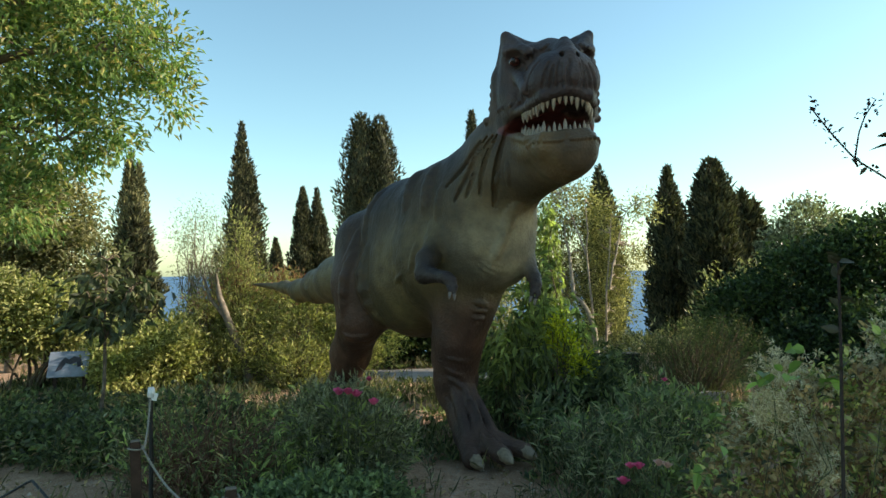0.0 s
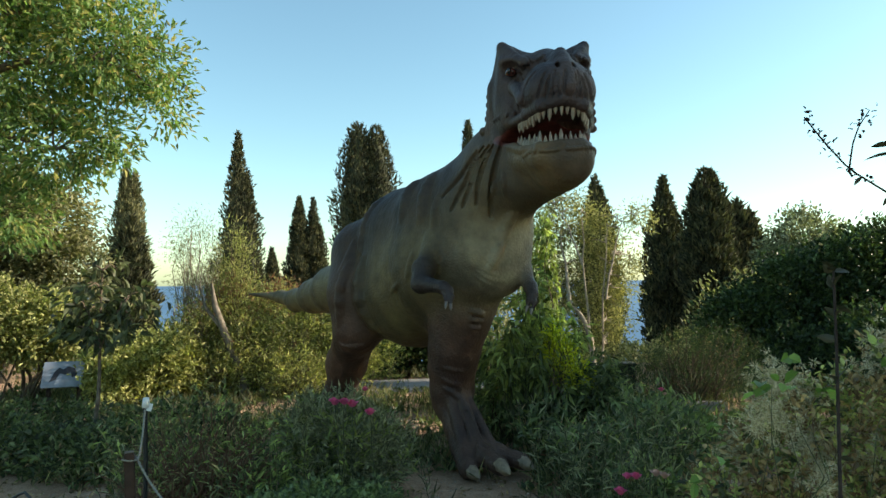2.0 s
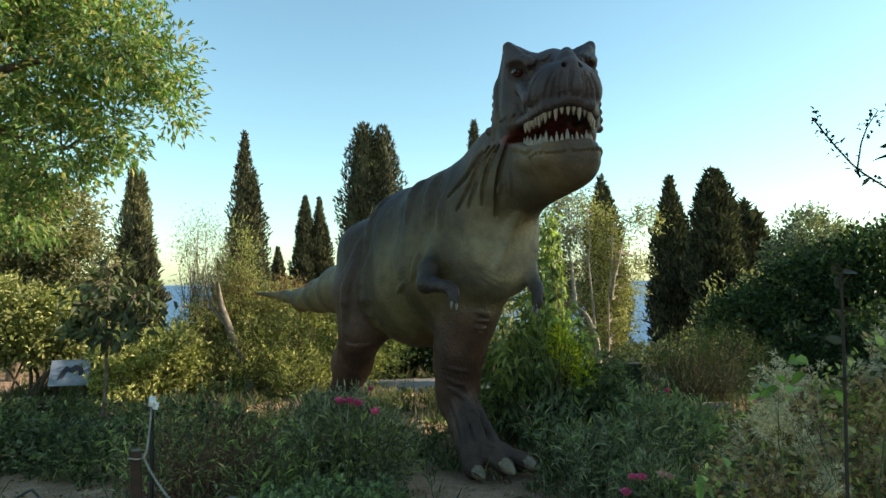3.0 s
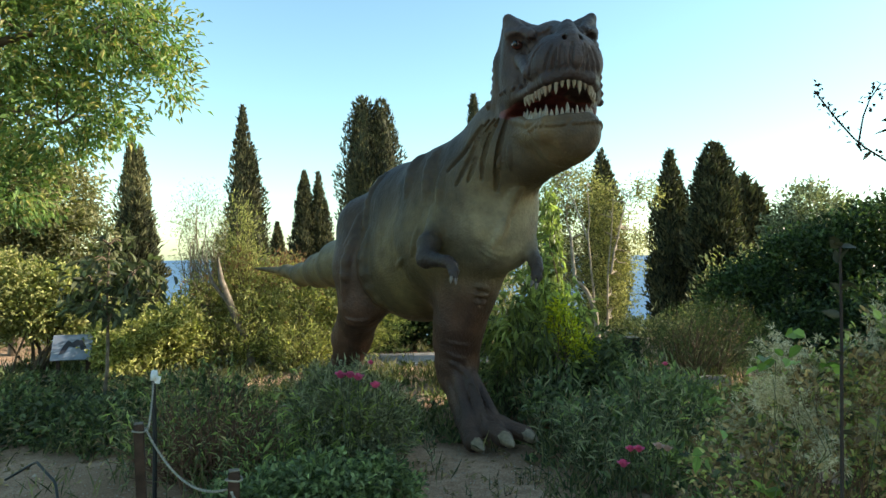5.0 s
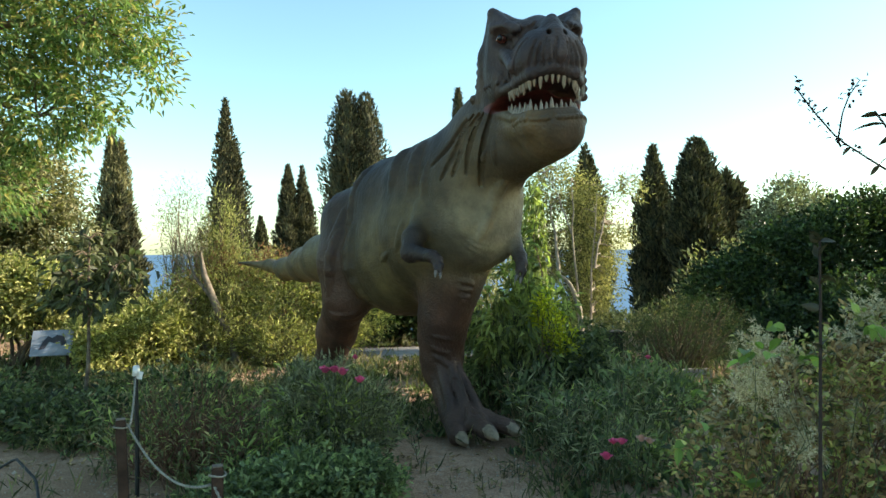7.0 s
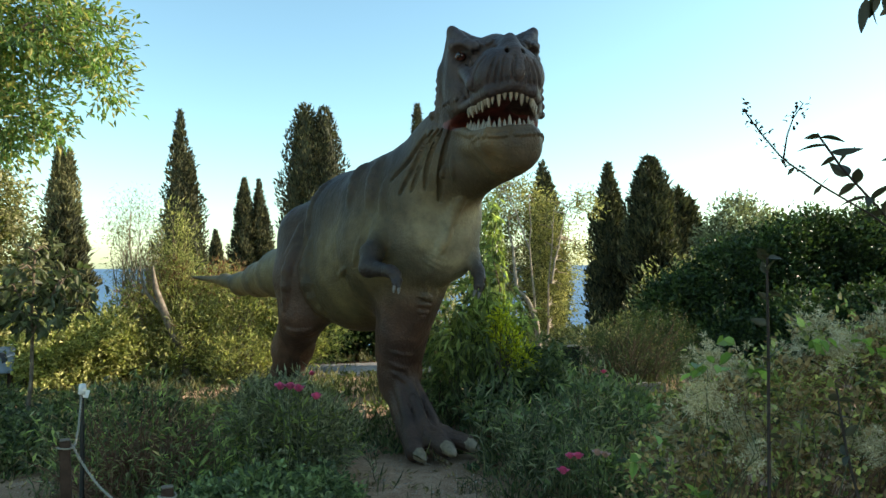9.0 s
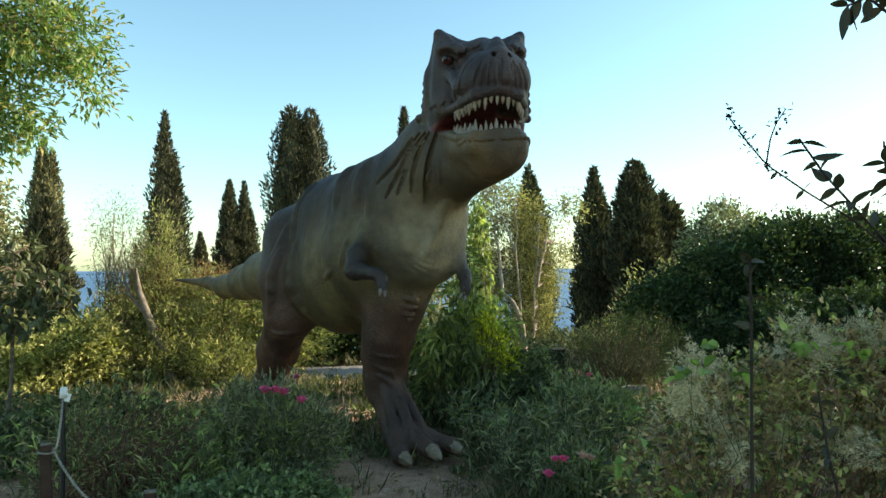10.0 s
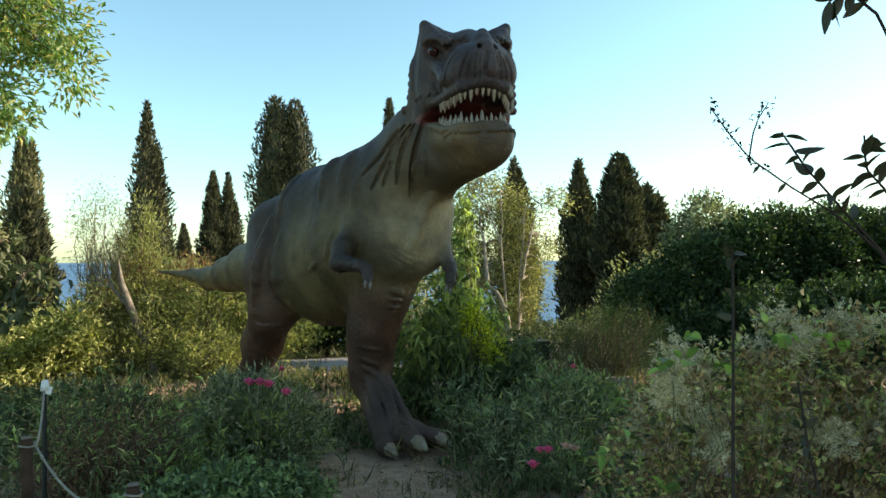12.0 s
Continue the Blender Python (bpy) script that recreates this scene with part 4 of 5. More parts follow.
# multi-stemmed pale tree behind the statue
tree("wispy_tree", (2.15, 10.2, 0),
     [((2.28, 9.9, -0.05), (2.2, 9.85, 0.75), 0.042, 0.036), ((2.2, 9.85, 0.75), (1.92, 9.9, 1.2), 0.036, 0.022), ((1.92, 9.9, 1.2), (1.85, 10.2, 2.3), 0.03, 0.008),
      ((2.22, 9.9, 0.5), (2.12, 9.9, 2.6), 0.022, 0.006), ((2.12, 9.9, 1.8), (1.75, 10.1, 2.75), 0.016, 0.005), ((2.38, 10.0, -0.05), (2.5, 9.9, 2.4), 0.022, 0.005),
      ((2.45, 9.9, 1.3), (2.75, 10.0, 2.45), 0.018, 0.006), ((2.75, 10.0, 2.45), (3.2, 10.0, 2.62), 0.008, 0.004), ((2.0, 10.3, -0.05), (1.62, 10.4, 2.2), 0.03, 0.008)],
     [(2.0, 10.4, 2.55, 0.4, 0.4, 0.42), (1.6, 10.4, 2.1, 0.25, 0.3, 0.5), (2.5, 10.4, 2.25, 0.3, 0.3, 0.35), (2.3, 10.6, 1.6, 0.5, 0.3, 0.5), (2.72, 10.4, 1.5, 0.22, 0.3, 0.4), (2.62, 10.3, 0.95, 0.3, 0.3, 0.35),
      (1.75, 10.4, 1.4, 0.35, 0.3, 0.55), (3.05, 10.1, 2.5, 0.22, 0.2, 0.14), (2.95, 10.3, 1.85, 0.14, 0.2, 0.12), (2.3, 10.5, 0.5, 0.6, 0.3, 0.4)],
     OLIVE_LIT, 2300, 9, 0.17, 0.06, 0.022, "wispy tree with pale stems and small yellow-green leaves", PALE_BARK, 130, seed=24)

# unseen trees, added beyond the view to keep the low sun off the statue
for i, (tx, ty) in enumerate(((11.2, 1.6), (11.5, 5.3))):
    tree("unseen_shade_tree", (tx, ty, 0),
         [((tx, ty, -0.05), (tx, ty, 4.5), 0.22, 0.14), ((tx, ty, 3), (tx + 0.8, ty - 1.2, 6.4), 0.12, 0.04), ((tx, ty, 3), (tx - 0.6, ty + 1.3, 6.4), 0.12, 0.04)],
         [(tx, ty, 5.8, 2.0, 2.5, 1.9), (tx, ty - 1, 4.2, 1.6, 1.8, 1.4), (tx, ty + 0.9, 4.2, 1.6, 1.5, 1.4), (tx, ty, 7.2, 1.6, 1.9, 0.9), (tx, ty, 2.6, 1.4, 2.0, 1.2)],
         HEDGE, 2600, 10, 0.35, 0.24, 0.13, "dense dark green broadleaf tree, added out of view to shade the statue", seed=30 + i)

# evergreen hedge
shrub("evergreen_hedge", (7.5, 11.2, 0), [(-2.4, 0, 0.7, 0.7, 0.8, 0.75), (-1.6, 0, 1.15, 0.75, 0.8, 0.85), (-0.8, -0.2, 1.35, 0.7, 0.8, 0.95), (-0.1, 0.1, 1.65, 0.7, 0.8, 0.85), (0.6, -0.2, 1.4, 0.8, 0.8, 1.0), (1.3, 0.1, 1.75, 0.75, 0.8, 0.8), (2.1, -0.1, 1.3, 0.9, 0.9, 1.15), (3.0, 0.2, 1.7, 0.8, 0.9, 0.95), (4.0, 0, 1.5, 1.0, 1, 1.1), (5.2, -0.2, 1.6, 1.1, 1, 1.1), (6.4, -0.5, 1.5, 1.2, 1, 1.2), (-2.2, -1.0, 0.35, 0.6, 0.6, 0.45), (-1.2, -1.5, 0.5, 0.8, 0.8, 0.6), (-0.2, -1.9, 0.55, 0.9, 0.8, 0.65), (0.9, -2.1, 0.6, 1.0, 0.9, 0.75), (2.2, -2.2, 0.7, 1.1, 0.9, 0.8)],
      HEDGE, 13500, 12, 0.17, 0.082, 0.045, "big dark glossy evergreen hedge", "hedge", twigs=60, seed=40, stem=0.03)
shrub("far_tree", (9.9, 18, -0.9), [(0, 0, 3.2, 1.0, 0.9, 1.1), (-0.5, 0, 2.6, 0.9, 0.8, 1.0), (0.6, 0, 2.6, 0.9, 0.8, 1.0), (0, 0, 1.4, 1.2, 1, 1.2)],
      GREYGREEN, 1700, 10, 0.25, 0.13, 0.06, "rounded grey-green broadleaf tree", "tree", twigs=30, seed=41, stem=0.05)
# sunlit scrub behind the statue
shrub("sunlit_shrub", (-2.9, 10.0, 0), [(-1.0, 0, 0.45, 0.45, 0.6, 0.5), (-0.6, -0.3, 0.8, 0.4, 0.4, 0.5), (-0.15, 0.1, 1.05, 0.42, 0.5, 0.6), (0.2, -0.4, 0.6, 0.45, 0.4, 0.5), (0.5, 0.2, 1.1, 0.38, 0.4, 0.5), (0.85, -0.2, 0.85, 0.4, 0.4, 0.5), (1.25, 0.1, 1.0, 0.36, 0.4, 0.45), (1.5, -0.3, 0.5, 0.45, 0.4, 0.45), (1.9, 0, 0.7, 0.4, 0.4, 0.5), (-0.3, -0.6, 0.35, 0.5, 0.3, 0.35), (0.9, -0.7, 0.3, 0.5, 0.3, 0.3)],
      SUNNY, 3600, 12, 0.15, 0.075, 0.017, "feathery yellow-green shrub in evening sun", twigs=220, seed=42, bark=DRY_TWIG, up=0.9, tips=(PINKISH, 0.05), mix=(("olive_foliage", OLIVE, 0.25, 0.06, 0.014),))
shrub("sunlit_shrub", (-4.6, 8.9, 0), [(0.35, 0, 0.42, 0.4, 0.5, 0.45), (0.8, 0.3, 0.5, 0.45, 0.5, 0.5), (0.0, 0.5, 0.25, 0.35, 0.4, 0.25)],
      SUNNY, 1100, 12, 0.14, 0.07, 0.03, "low yellow-green shrub in evening sun", twigs=60, seed=43)
shrub("leafy_shrub", (-5.7, 9.4, 0), [(0, 0, 1.0, 0.75, 0.6, 0.5), (-0.7, 0, 1.1, 0.7, 0.6, 0.6), (0.5, 0, 1.0, 0.4, 0.4, 0.35)],
      SUNNY, 1700, 12, 0.14, 0.07, 0.04, "rounded leafy shrub on several bare stems", twigs=12, stem=0.03, base_spread=0.5, seed=44)
shrub("tamarisk_shrub", (-3.7, 10.2, 0), [(0, 0, 2.0, 0.42, 0.35, 0.6), (0.15, 0, 1.3, 0.4, 0.35, 0.5)],
      OLIVE, 700, 9, 0.2, 0.055, 0.008, "wispy half-bare pale shrub", twigs=110, bark=DRY_TWIG, seed=45, stem=0.012, up=0.8)
shrub("broom_shrub", (-3.05, 10.0, 0), [(0, 0, 1.9, 0.22, 0.2, 0.5), (0.1, 0, 1.3, 0.35, 0.3, 0.5)],
      SUNNY, 260, 10, 0.2, 0.08, 0.012, "upright yellow-green broom shrub", twigs=60, seed=46, up=1.4)
# leafy shrubs beside the statue
shrub("leafy_sapling", (0.92, 6.5, 0), [(-0.1, 0, 1.42, 0.16, 0.2, 0.2), (0.12, 0, 1.2, 0.22, 0.2, 0.16), (-0.25, 0, 1.12, 0.2, 0.2, 0.16), (0.28, 0, 0.98, 0.2, 0.2, 0.12), (-0.1, -0.1, 0.88, 0.3, 0.25, 0.16), (-0.32, 0, 0.72, 0.18, 0.2, 0.18), (0.2, -0.1, 0.66, 0.24, 0.2, 0.12)],
      VINE, 135, 7, 0.14, 0.15, 0.042, "green sapling with long drooping leaves", "sapling", twigs=46, bark=STALK, seed=47, droop=1.0, base_spread=0.15)
shrub("leafy_shrub", (0.75, 6.85, 0), [(0, 0, 0.35, 0.45, 0.25, 0.3), (0.5, 0.1, 0.35, 0.4, 0.3, 0.3), (-0.1, 0.1, 0.7, 0.3, 0.2, 0.25)],
      NETTLE, 420, 9, 0.12, 0.10, 0.035, "dark green leafy shrub", twigs=40, seed=147, droop=0.6)
shrub("leafy_shrub", (1.45, 6.3, 0), [(0, 0, 0.42, 0.3, 0.3, 0.26), (-0.3, 0, 0.4, 0.25, 0.3, 0.25), (0.05, 0, 0.72, 0.16, 0.2, 0.1)],
      MIDGREEN, 260, 8, 0.1, 0.10, 0.038, "dark green shrub with drooping leaves", twigs=40, seed=48, droop=0.9)
shrub("golden_shrub", (1.13, 6.25, 0), [(0, 0, 0.86, 0.13, 0.15, 0.18), (0.09, 0, 0.70, 0.14, 0.15, 0.12), (-0.08, 0, 1.05, 0.06, 0.1, 0.14)], YELLOW, 110, 9, 0.09, 0.055, 0.018, "small yellow feathery shrub, its leaf brightened as if sunlit", twigs=20, seed=49, up=0.8)
shrub("climbing_vine", (1.27, 8.2, 0), [(0, 0, 1.0, 0.2, 0.15, 0.9), (0, 0, 1.9, 0.12, 0.12, 0.5), (-0.1, 0, 0.5, 0.35, 0.3, 0.5)], VINE, 420, 9, 0.09, 0.09, 0.04, "climbing vine with bright hanging leaves", "vine", twigs=20, seed=50, droop=1.6)
# the dark hedge leaf puts this shrub's shade into its colour
shrub("heath_shrub", (3.1, 8.5, 0), [(0, 0, 0.45, 0.55, 0.5, 0.5), (0.5, 0.1, 0.5, 0.5, 0.5, 0.5), (-0.45, 0, 0.35, 0.4, 0.4, 0.38)], HEDGE, 1500, 12, 0.09, 0.035, 0.007, "fine twiggy olive-brown heath shrub, its leaf darkened for shade", twigs=120, bark=TWIG, seed=51, up=0.8, mix=(("dry_foliage", DRYLEAF, 0.08, 0.035, 0.006),))
shrub("dark_shrub", (-0.75, 11.5, 0), [(0, 0, 0.6, 0.5, 0.4, 0.6), (0.6, 0.1, 0.5, 0.5, 0.4, 0.55), (0.3, 0, 1.0, 0.3, 0.3, 0.3)], HEDGE, 900, 10, 0.14, 0.09, 0.05, "dense dark green shrub beyond the path", twigs=40, seed=151)
# flower bed in front
shrub("wispy_shrub", (-1.75, 4.9, 0), [(0, 0, 0.42, 0.5, 0.45, 0.42), (-0.35, 0, 0.3, 0.35, 0.4, 0.3), (0.4, 0, 0.35, 0.4, 0.4, 0.36)],
      OLIVE, 300, 7, 0.11, 0.055, 0.014, "thin twiggy shrub with sparse narrow leaves", twigs=300, bark=RUSSET_TWIG, seed=52, up=0.9, stem=0.007, mix=(("dry_foliage", DRYLEAF, 0.25, 0.045, 0.014), ("light_foliage", VINE, 0.3, 0.075, 0.02)))
shrub("rose_bush", (-0.72, 4.9, 0), [(0, 0, 0.42, 0.33, 0.3, 0.38), (0.2, 0.1, 0.35, 0.3, 0.3, 0.3), (-0.2, 0, 0.5, 0.25, 0.25, 0.25)],
      GREYGREEN, 800, 9, 0.08, 0.07, 0.014, "grey-green rose bush with narrow leaves and pink blooms", twigs=80, bark=STALK, seed=53, up=1.0, stem=0.006, mix=(("light_foliage", VINE, 0.12, 0.09, 0.022),))
shrub("nettle_patch", (-0.75, 4.15, 0), [(0, 0, 0.12, 0.45, 0.35, 0.22), (0.3, 0.1, 0.12, 0.3, 0.3, 0.2), (-0.35, -0.1, 0.1, 0.35, 0.3, 0.2)],
      NETTLE, 1100, 8, 0.05, 0.046, 0.026, "dense low patch of green nettles", "ground cover", twigs=40, bark=STALK, seed=54)
shrub("flower_bed", (1.25, 5.3, 0), [(-0.05, 0, 0.2, 0.3, 0.5, 0.24), (0.5, 0.25, 0.32, 0.36, 0.5, 0.34), (-0.3, 0.75, 0.22, 0.3, 0.35, 0.26), (0.2, -0.65, 0.14, 0.3, 0.3, 0.18), (0.9, 0.7, 0.22, 0.35, 0.4, 0.26), (0.35, 0.9, 0.3, 0.25, 0.25, 0.36)],
      GREYGREEN, 560, 9, 0.1, 0.09, 0.014, "bed of grey-green carnation leaves", "ground cover", twigs=90, bark=STALK, seed=55, up=1.6, stem=0.006, mix=(("dry_foliage", DRYLEAF, 0.08, 0.08, 0.012), ("green_foliage", NETTLE, 0.45, 0.08, 0.034), ("light_foliage", VINE, 0.15, 0.10, 0.02)))
shrub("low_bed", (-3.0, 6.0, 0), [(0, 0, 0.12, 0.9, 0.6, 0.22), (-1.2, 0.2, 0.12, 0.9, 0.7, 0.22), (0.3, 0.8, 0.12, 0.8, 0.5, 0.3), (-1.5, 1.4, 0.1, 1.2, 0.6, 0.2)],
      MIDGREEN, 1500, 8, 0.07, 0.065, 0.034, "low bed of dark green leaves", "ground cover", twigs=60, bark=STALK, seed=56, mix=(("dry_foliage", DRYLEAF, 0.1, 0.06, 0.02), ("dark_foliage", DARKLEAF, 0.35, 0.07, 0.04)))
# clematis gone to seed
CLEMATIS = [(-0.42, 0.1, 0.42, 0.2, 0.3, 0.38), (-0.2, 0, 0.84, 0.2, 0.25, 0.26), (-0.17, 0, 1.1, 0.1, 0.1, 0.12), (0.0, 0, 0.5, 0.36, 0.4, 0.48), (0.12, 0, 0.98, 0.22, 0.25, 0.2), (0.42, 0, 1.1, 0.26, 0.3, 0.22), (0.5, -0.1, 0.5, 0.42, 0.4, 0.5),
            (0.82, 0, 1.12, 0.28, 0.3, 0.24), (1.0, -0.1, 0.6, 0.5, 0.4, 0.55), (1.25, 0, 1.14, 0.3, 0.35, 0.26), (1.6, 0, 0.75, 0.5, 0.4, 0.6)]
clematis = shrub("clematis_bush", (1.73, 3.1, 0), CLEMATIS, PALE_VINE, 1700, 9, 0.06, 0.036, 0.021, "tangled clematis bush with fluffy pale seed heads", twigs=320, bark=RUSSET_TWIG, seed=57, stem=0.005,
                 mix=(("dry_foliage", RUSSET, 0.55, 0.040, 0.022), ("dark_foliage", DARKLEAF, 0.14, 0.05, 0.03), ("green_foliage", VINE, 0.4, 0.045, 0.028)))


def seed_heads(parent, lumps, count, seed):
    """Fluffy heads: fine hairs that spray from one point."""
    rng = np.random.default_rng(seed)
    nest, d = in_lump(rng, 700, lumps)
    nest = nest[(d[:, 2] > 0.15) & (d[:, 1] < 0.3) & (nest[:, 2] > 0.72)][:60]
    c = nest[rng.integers(len(nest), size=count)] + rng.normal(0, 0.045, (count, 3))
    per = 18
    way = unit(rng.normal(0, 1, (count * per, 3)))
    pos = np.repeat(c, per, 0) + way * 0.004
    tagged(part("seed_fluff", leaves("seed_fluff", pos, way, 0.028, 0.0036, FLUFF, rng, loll=1.0), parent), kind="stuff")


seed_heads(clematis, CLEMATIS, 2000, 59)
# its broad fresh leaves
shrub("clematis_vine", (1.24, 2.78, 0), [(-0.14, 0, 0.86, 0.13, 0.1, 0.1), (0.2, 0, 1.16, 0.16, 0.08, 0.08), (0.45, 0, 1.12, 0.12, 0.08, 0.06), (0.0, 0.05, 0.62, 0.16, 0.08, 0.14), (0.75, 0, 1.26, 0.2, 0.1, 0.07)], FRESH, 13, 3, 0.05, 0.065, 0.046, "climbing vine with broad fresh green leaves", "vine", twigs=18, bark=STALK, seed=58, stem=0.004, droop=0.8)


# ---- fillers: far scrub on the slope, low weeds and grass ----
def far_scrub():
    """Low scrub that covers the falling ground down to the sea."""
    rng = np.random.default_rng(70)
    lumps = []
    while len(lumps) < 150:
        y = rng.uniform(12.5, 40) if len(lumps) > 60 else rng.uniform(12, 18)
        x = rng.uniform(-0.75, 0.95) * y
        w = rng.uniform(0.7, 1.4)
        gap = abs(x / y + 0.405) < 0.03 + w / y or abs(x / y - 0.295) < 0.03 + w / y
        h = rng.uniform(0.15, 0.3) if gap else rng.uniform(0.6, 1.5)
        lumps.append((x, y, float(slope(x, y)) + h * 0.4, w, w, h))
    c, d = in_lump(rng, 20000, lumps)
    pos = np.repeat(c, 6, 0) + rng.normal(0, 0.09, (120000, 3))
    way = np.repeat(d, 6, 0) + np.array([0, 0, 0.6]) + rng.normal(0, 0.5, (120000, 3))
    tagged(new("far_scrub", leaves("far_scrub", pos, way, 0.12, 0.05, OLIVE, rng)), "dense olive-green scrub on the slope", "scrub", kind="stuff")


def weeds(name, mat, n, length, width, where, label, seed, up=1.5):
    """Tufts scattered over the ground where the rule where(x, y) allows them."""
    rng = np.random.default_rng(seed)
    x, y = rng.uniform(-6.5, 5.5, n * 3), rng.uniform(3.2, 11.8, n * 3)
    ok = where(x, y, rng)
    x, y = x[ok][:n], y[ok][:n]
    per = 7
    p = np.repeat(np.stack([x, y, slope(x, y)], -1), per, 0)
    m = len(p)
    p[:, :2] += rng.normal(0, length * 0.35, (m, 2))
    p[:, 2] += rng.uniform(0, length * 0.5, m)
    way = np.array([0, 0, up]) + rng.normal(0, 0.6, (m, 3))
    tagged(new(name, leaves(name, p, way, length, width, mat, rng)), label, "weeds", kind="stuff")


def patchy(x, y, s):
    return np.sin(x * 2.1 + s) * np.sin(y * 2.7 + 2 * s) + 0.6 * np.sin(x * 5.3 - y * 4.1 + s)


def bare(x, y):
    """The trodden places: the sandy strip before the foot, the corner by the rope, the lane behind."""
    strip = (np.abs(x - 0.14 + 0.10 * (y - 4.6)) < 0.62 + 0.1 * np.sin(y * 7)) & (y < 5.6)
    corner = (x < -1.6 - 0.25 * (y - 4)) & (y < 5.25)
    lane = (np.abs(y - 10.4 - 0.05 * x) < 0.6) & (x > -2) & (x < 1)
    return strip | corner | lane


far_scrub()
weeds("weeds", MIDGREEN, 4300, 0.075, 0.032, lambda x, y, r: ~bare(x, y) & (patchy(x, y, 0.3) > -0.55), "low green weeds on the soil", 71, 0.9)
weeds("grass", GRASS, 2600, 0.16, 0.008, lambda x, y, r: (~bare(x, y) | (r.uniform(0, 1, len(x)) < 0.12)) & (patchy(x, y, 1.9) > -0.3), "thin tufts of green and dry grass", 72, 1.6)
weeds("dry_litter", DRYLEAF, 1500, 0.05, 0.02, lambda x, y, r: y < 8, "fallen dry leaves and straw", 73, 0.05)

def pebbles():
    """Grit and small stones on the trodden soil."""
    rng = np.random.default_rng(74)
    x, y = rng.uniform(-3.4, 1.2, 9000), rng.uniform(3.2, 5.6, 9000)
    ok = bare(x, y)
    x, y = x[ok][:1600], y[ok][:1600]
    n = len(x)
    r = rng.uniform(0.003, 0.011, (n, 1)) * np.where(rng.uniform(0, 1, (n, 1)) < 0.06, 2.2, 1)
    dirs = np.array([(1, 0, 0), (0, 1, 0), (-1, 0, 0), (0, -1, 0), (0, 0, 0.7), (0, 0, -0.7)])
    c = np.stack([x, y, 0.02 * np.sin(x * 2.3 + 1.3 * np.sin(y * 1.7)) * np.sin(y * 2.9) + 0.004], -1)
    v = c[:, None] + dirs[None] * r[:, None] * rng.uniform(0.6, 1.3, (n, 6, 1))
    tri = np.array([(0, 1, 4), (1, 2, 4), (2, 3, 4), (3, 0, 4), (1, 0, 5), (2, 1, 5), (3, 2, 5), (0, 3, 5)])
    f = (np.arange(n)[:, None, None] * 6 + tri[None]).reshape(-1, 3)
    tagged(new("pebbles", quick_mesh("pebbles", v.reshape(-1, 3), f, plain("pebble", (0.38, 0.31, 0.24), 0.9, 0.3, 0.5, 25))), "small pale stones and grit on the soil", "pebbles", kind="stuff")


pebbles()

# pale lane behind the statue
def lane():
    k = 30
    xs = np.linspace(-1.9, 0.9, k)
    mid = 10.35 + 0.05 * xs + 0.12 * np.sin(xs * 1.1)
    V = np.concatenate([np.stack([xs, mid - 0.55, np.full(k, 0.03)], -1), np.stack([xs, mid + 0.55, np.full(k, 0.03)], -1), np.stack([xs, mid - 0.6, np.full(k, -0.05)], -1)])
    i = np.arange(k - 1)
    f = np.concatenate([np.stack([i, i + 1, k + i + 1, k + i], -1), np.stack([2 * k + i, 2 * k + i + 1, i + 1, i], -1)])
    tagged(new("path", quick_mesh("path", V, f, PAVING)), "pale grey gravel garden path", "path", kind="structure")


lane()


# ---- rope barrier ----
STAKE_WOOD = plain("stake_wood", (0.05, 0.029, 0.02), 0.85, 0.3, 0.5, 12, bumps=0.5)
ROPE = plain("rope_fibre", (0.24, 0.22, 0.18), 0.9, 0.2, 0.35, 60)
BLACK_PIPE = plain("black_plastic", (0.012, 0.012, 0.013), 0.5, 0.4, 0.3, 20)
WHITE_TAPE = plain("white_plastic", (0.72, 0.72, 0.70), 0.5, 0.4, 0.15, 20)


def box_mesh(name, size, mat, bevel=0.004, taper=1.0):
    bm = bmesh.new()
    bmesh.ops.create_cube(bm, size=1)
    for v in bm.verts:
        k = taper if v.co.z > 0 else 1
        v.co = Vector((v.co.x * size[0] * k, v.co.y * size[1] * k, v.co.z * size[2]))
    bmesh.ops.bevel(bm, geom=bm.edges[:], offset=bevel, segments=2, affect="EDGES")
    return from_bm(name, bm, mat)


def stake(at, h, lean):
    ob = thing("wooden_stake", at, "square dark brown wooden stake of the rope fence", "stake", "rope fence stakes")
    ob.rotation_euler = (radians(lean), radians(-lean), radians(20))
    post = part("post", box_mesh("post", (0.052, 0.052, h + 0.1), STAKE_WOOD, 0.005, 0.96), ob)
    post.location = (0, 0, h / 2 - 0.05)
    cap = part("sawn_top", box_mesh("sawn_top", (0.046, 0.046, 0.005), plain("sawn_wood", (0.16, 0.13, 0.10), 0.9, 0.2, 0.3, 40), 0.001), ob, "pale weathered sawn end")
    cap.location = (0, 0, h + 0.004)
    knot = [(np.array([[0.036 * math.cos(a), 0.036 * math.sin(a), h - 0.035 + 0.004 * math.sin(2 * a)] for a in np.linspace(0, 6.3, 17)]), np.full(17, 0.005))]
    part("rope_loop", tubes("rope_loop", knot, ROPE, 6), ob)
    return ob


stake((-1.665, 3.67, 0), 0.70, 1.5)
stake((-0.965, 3.0, 0), 0.64, -1.0)
stake((-0.35, 2.25, 0), 0.62, 1.0)


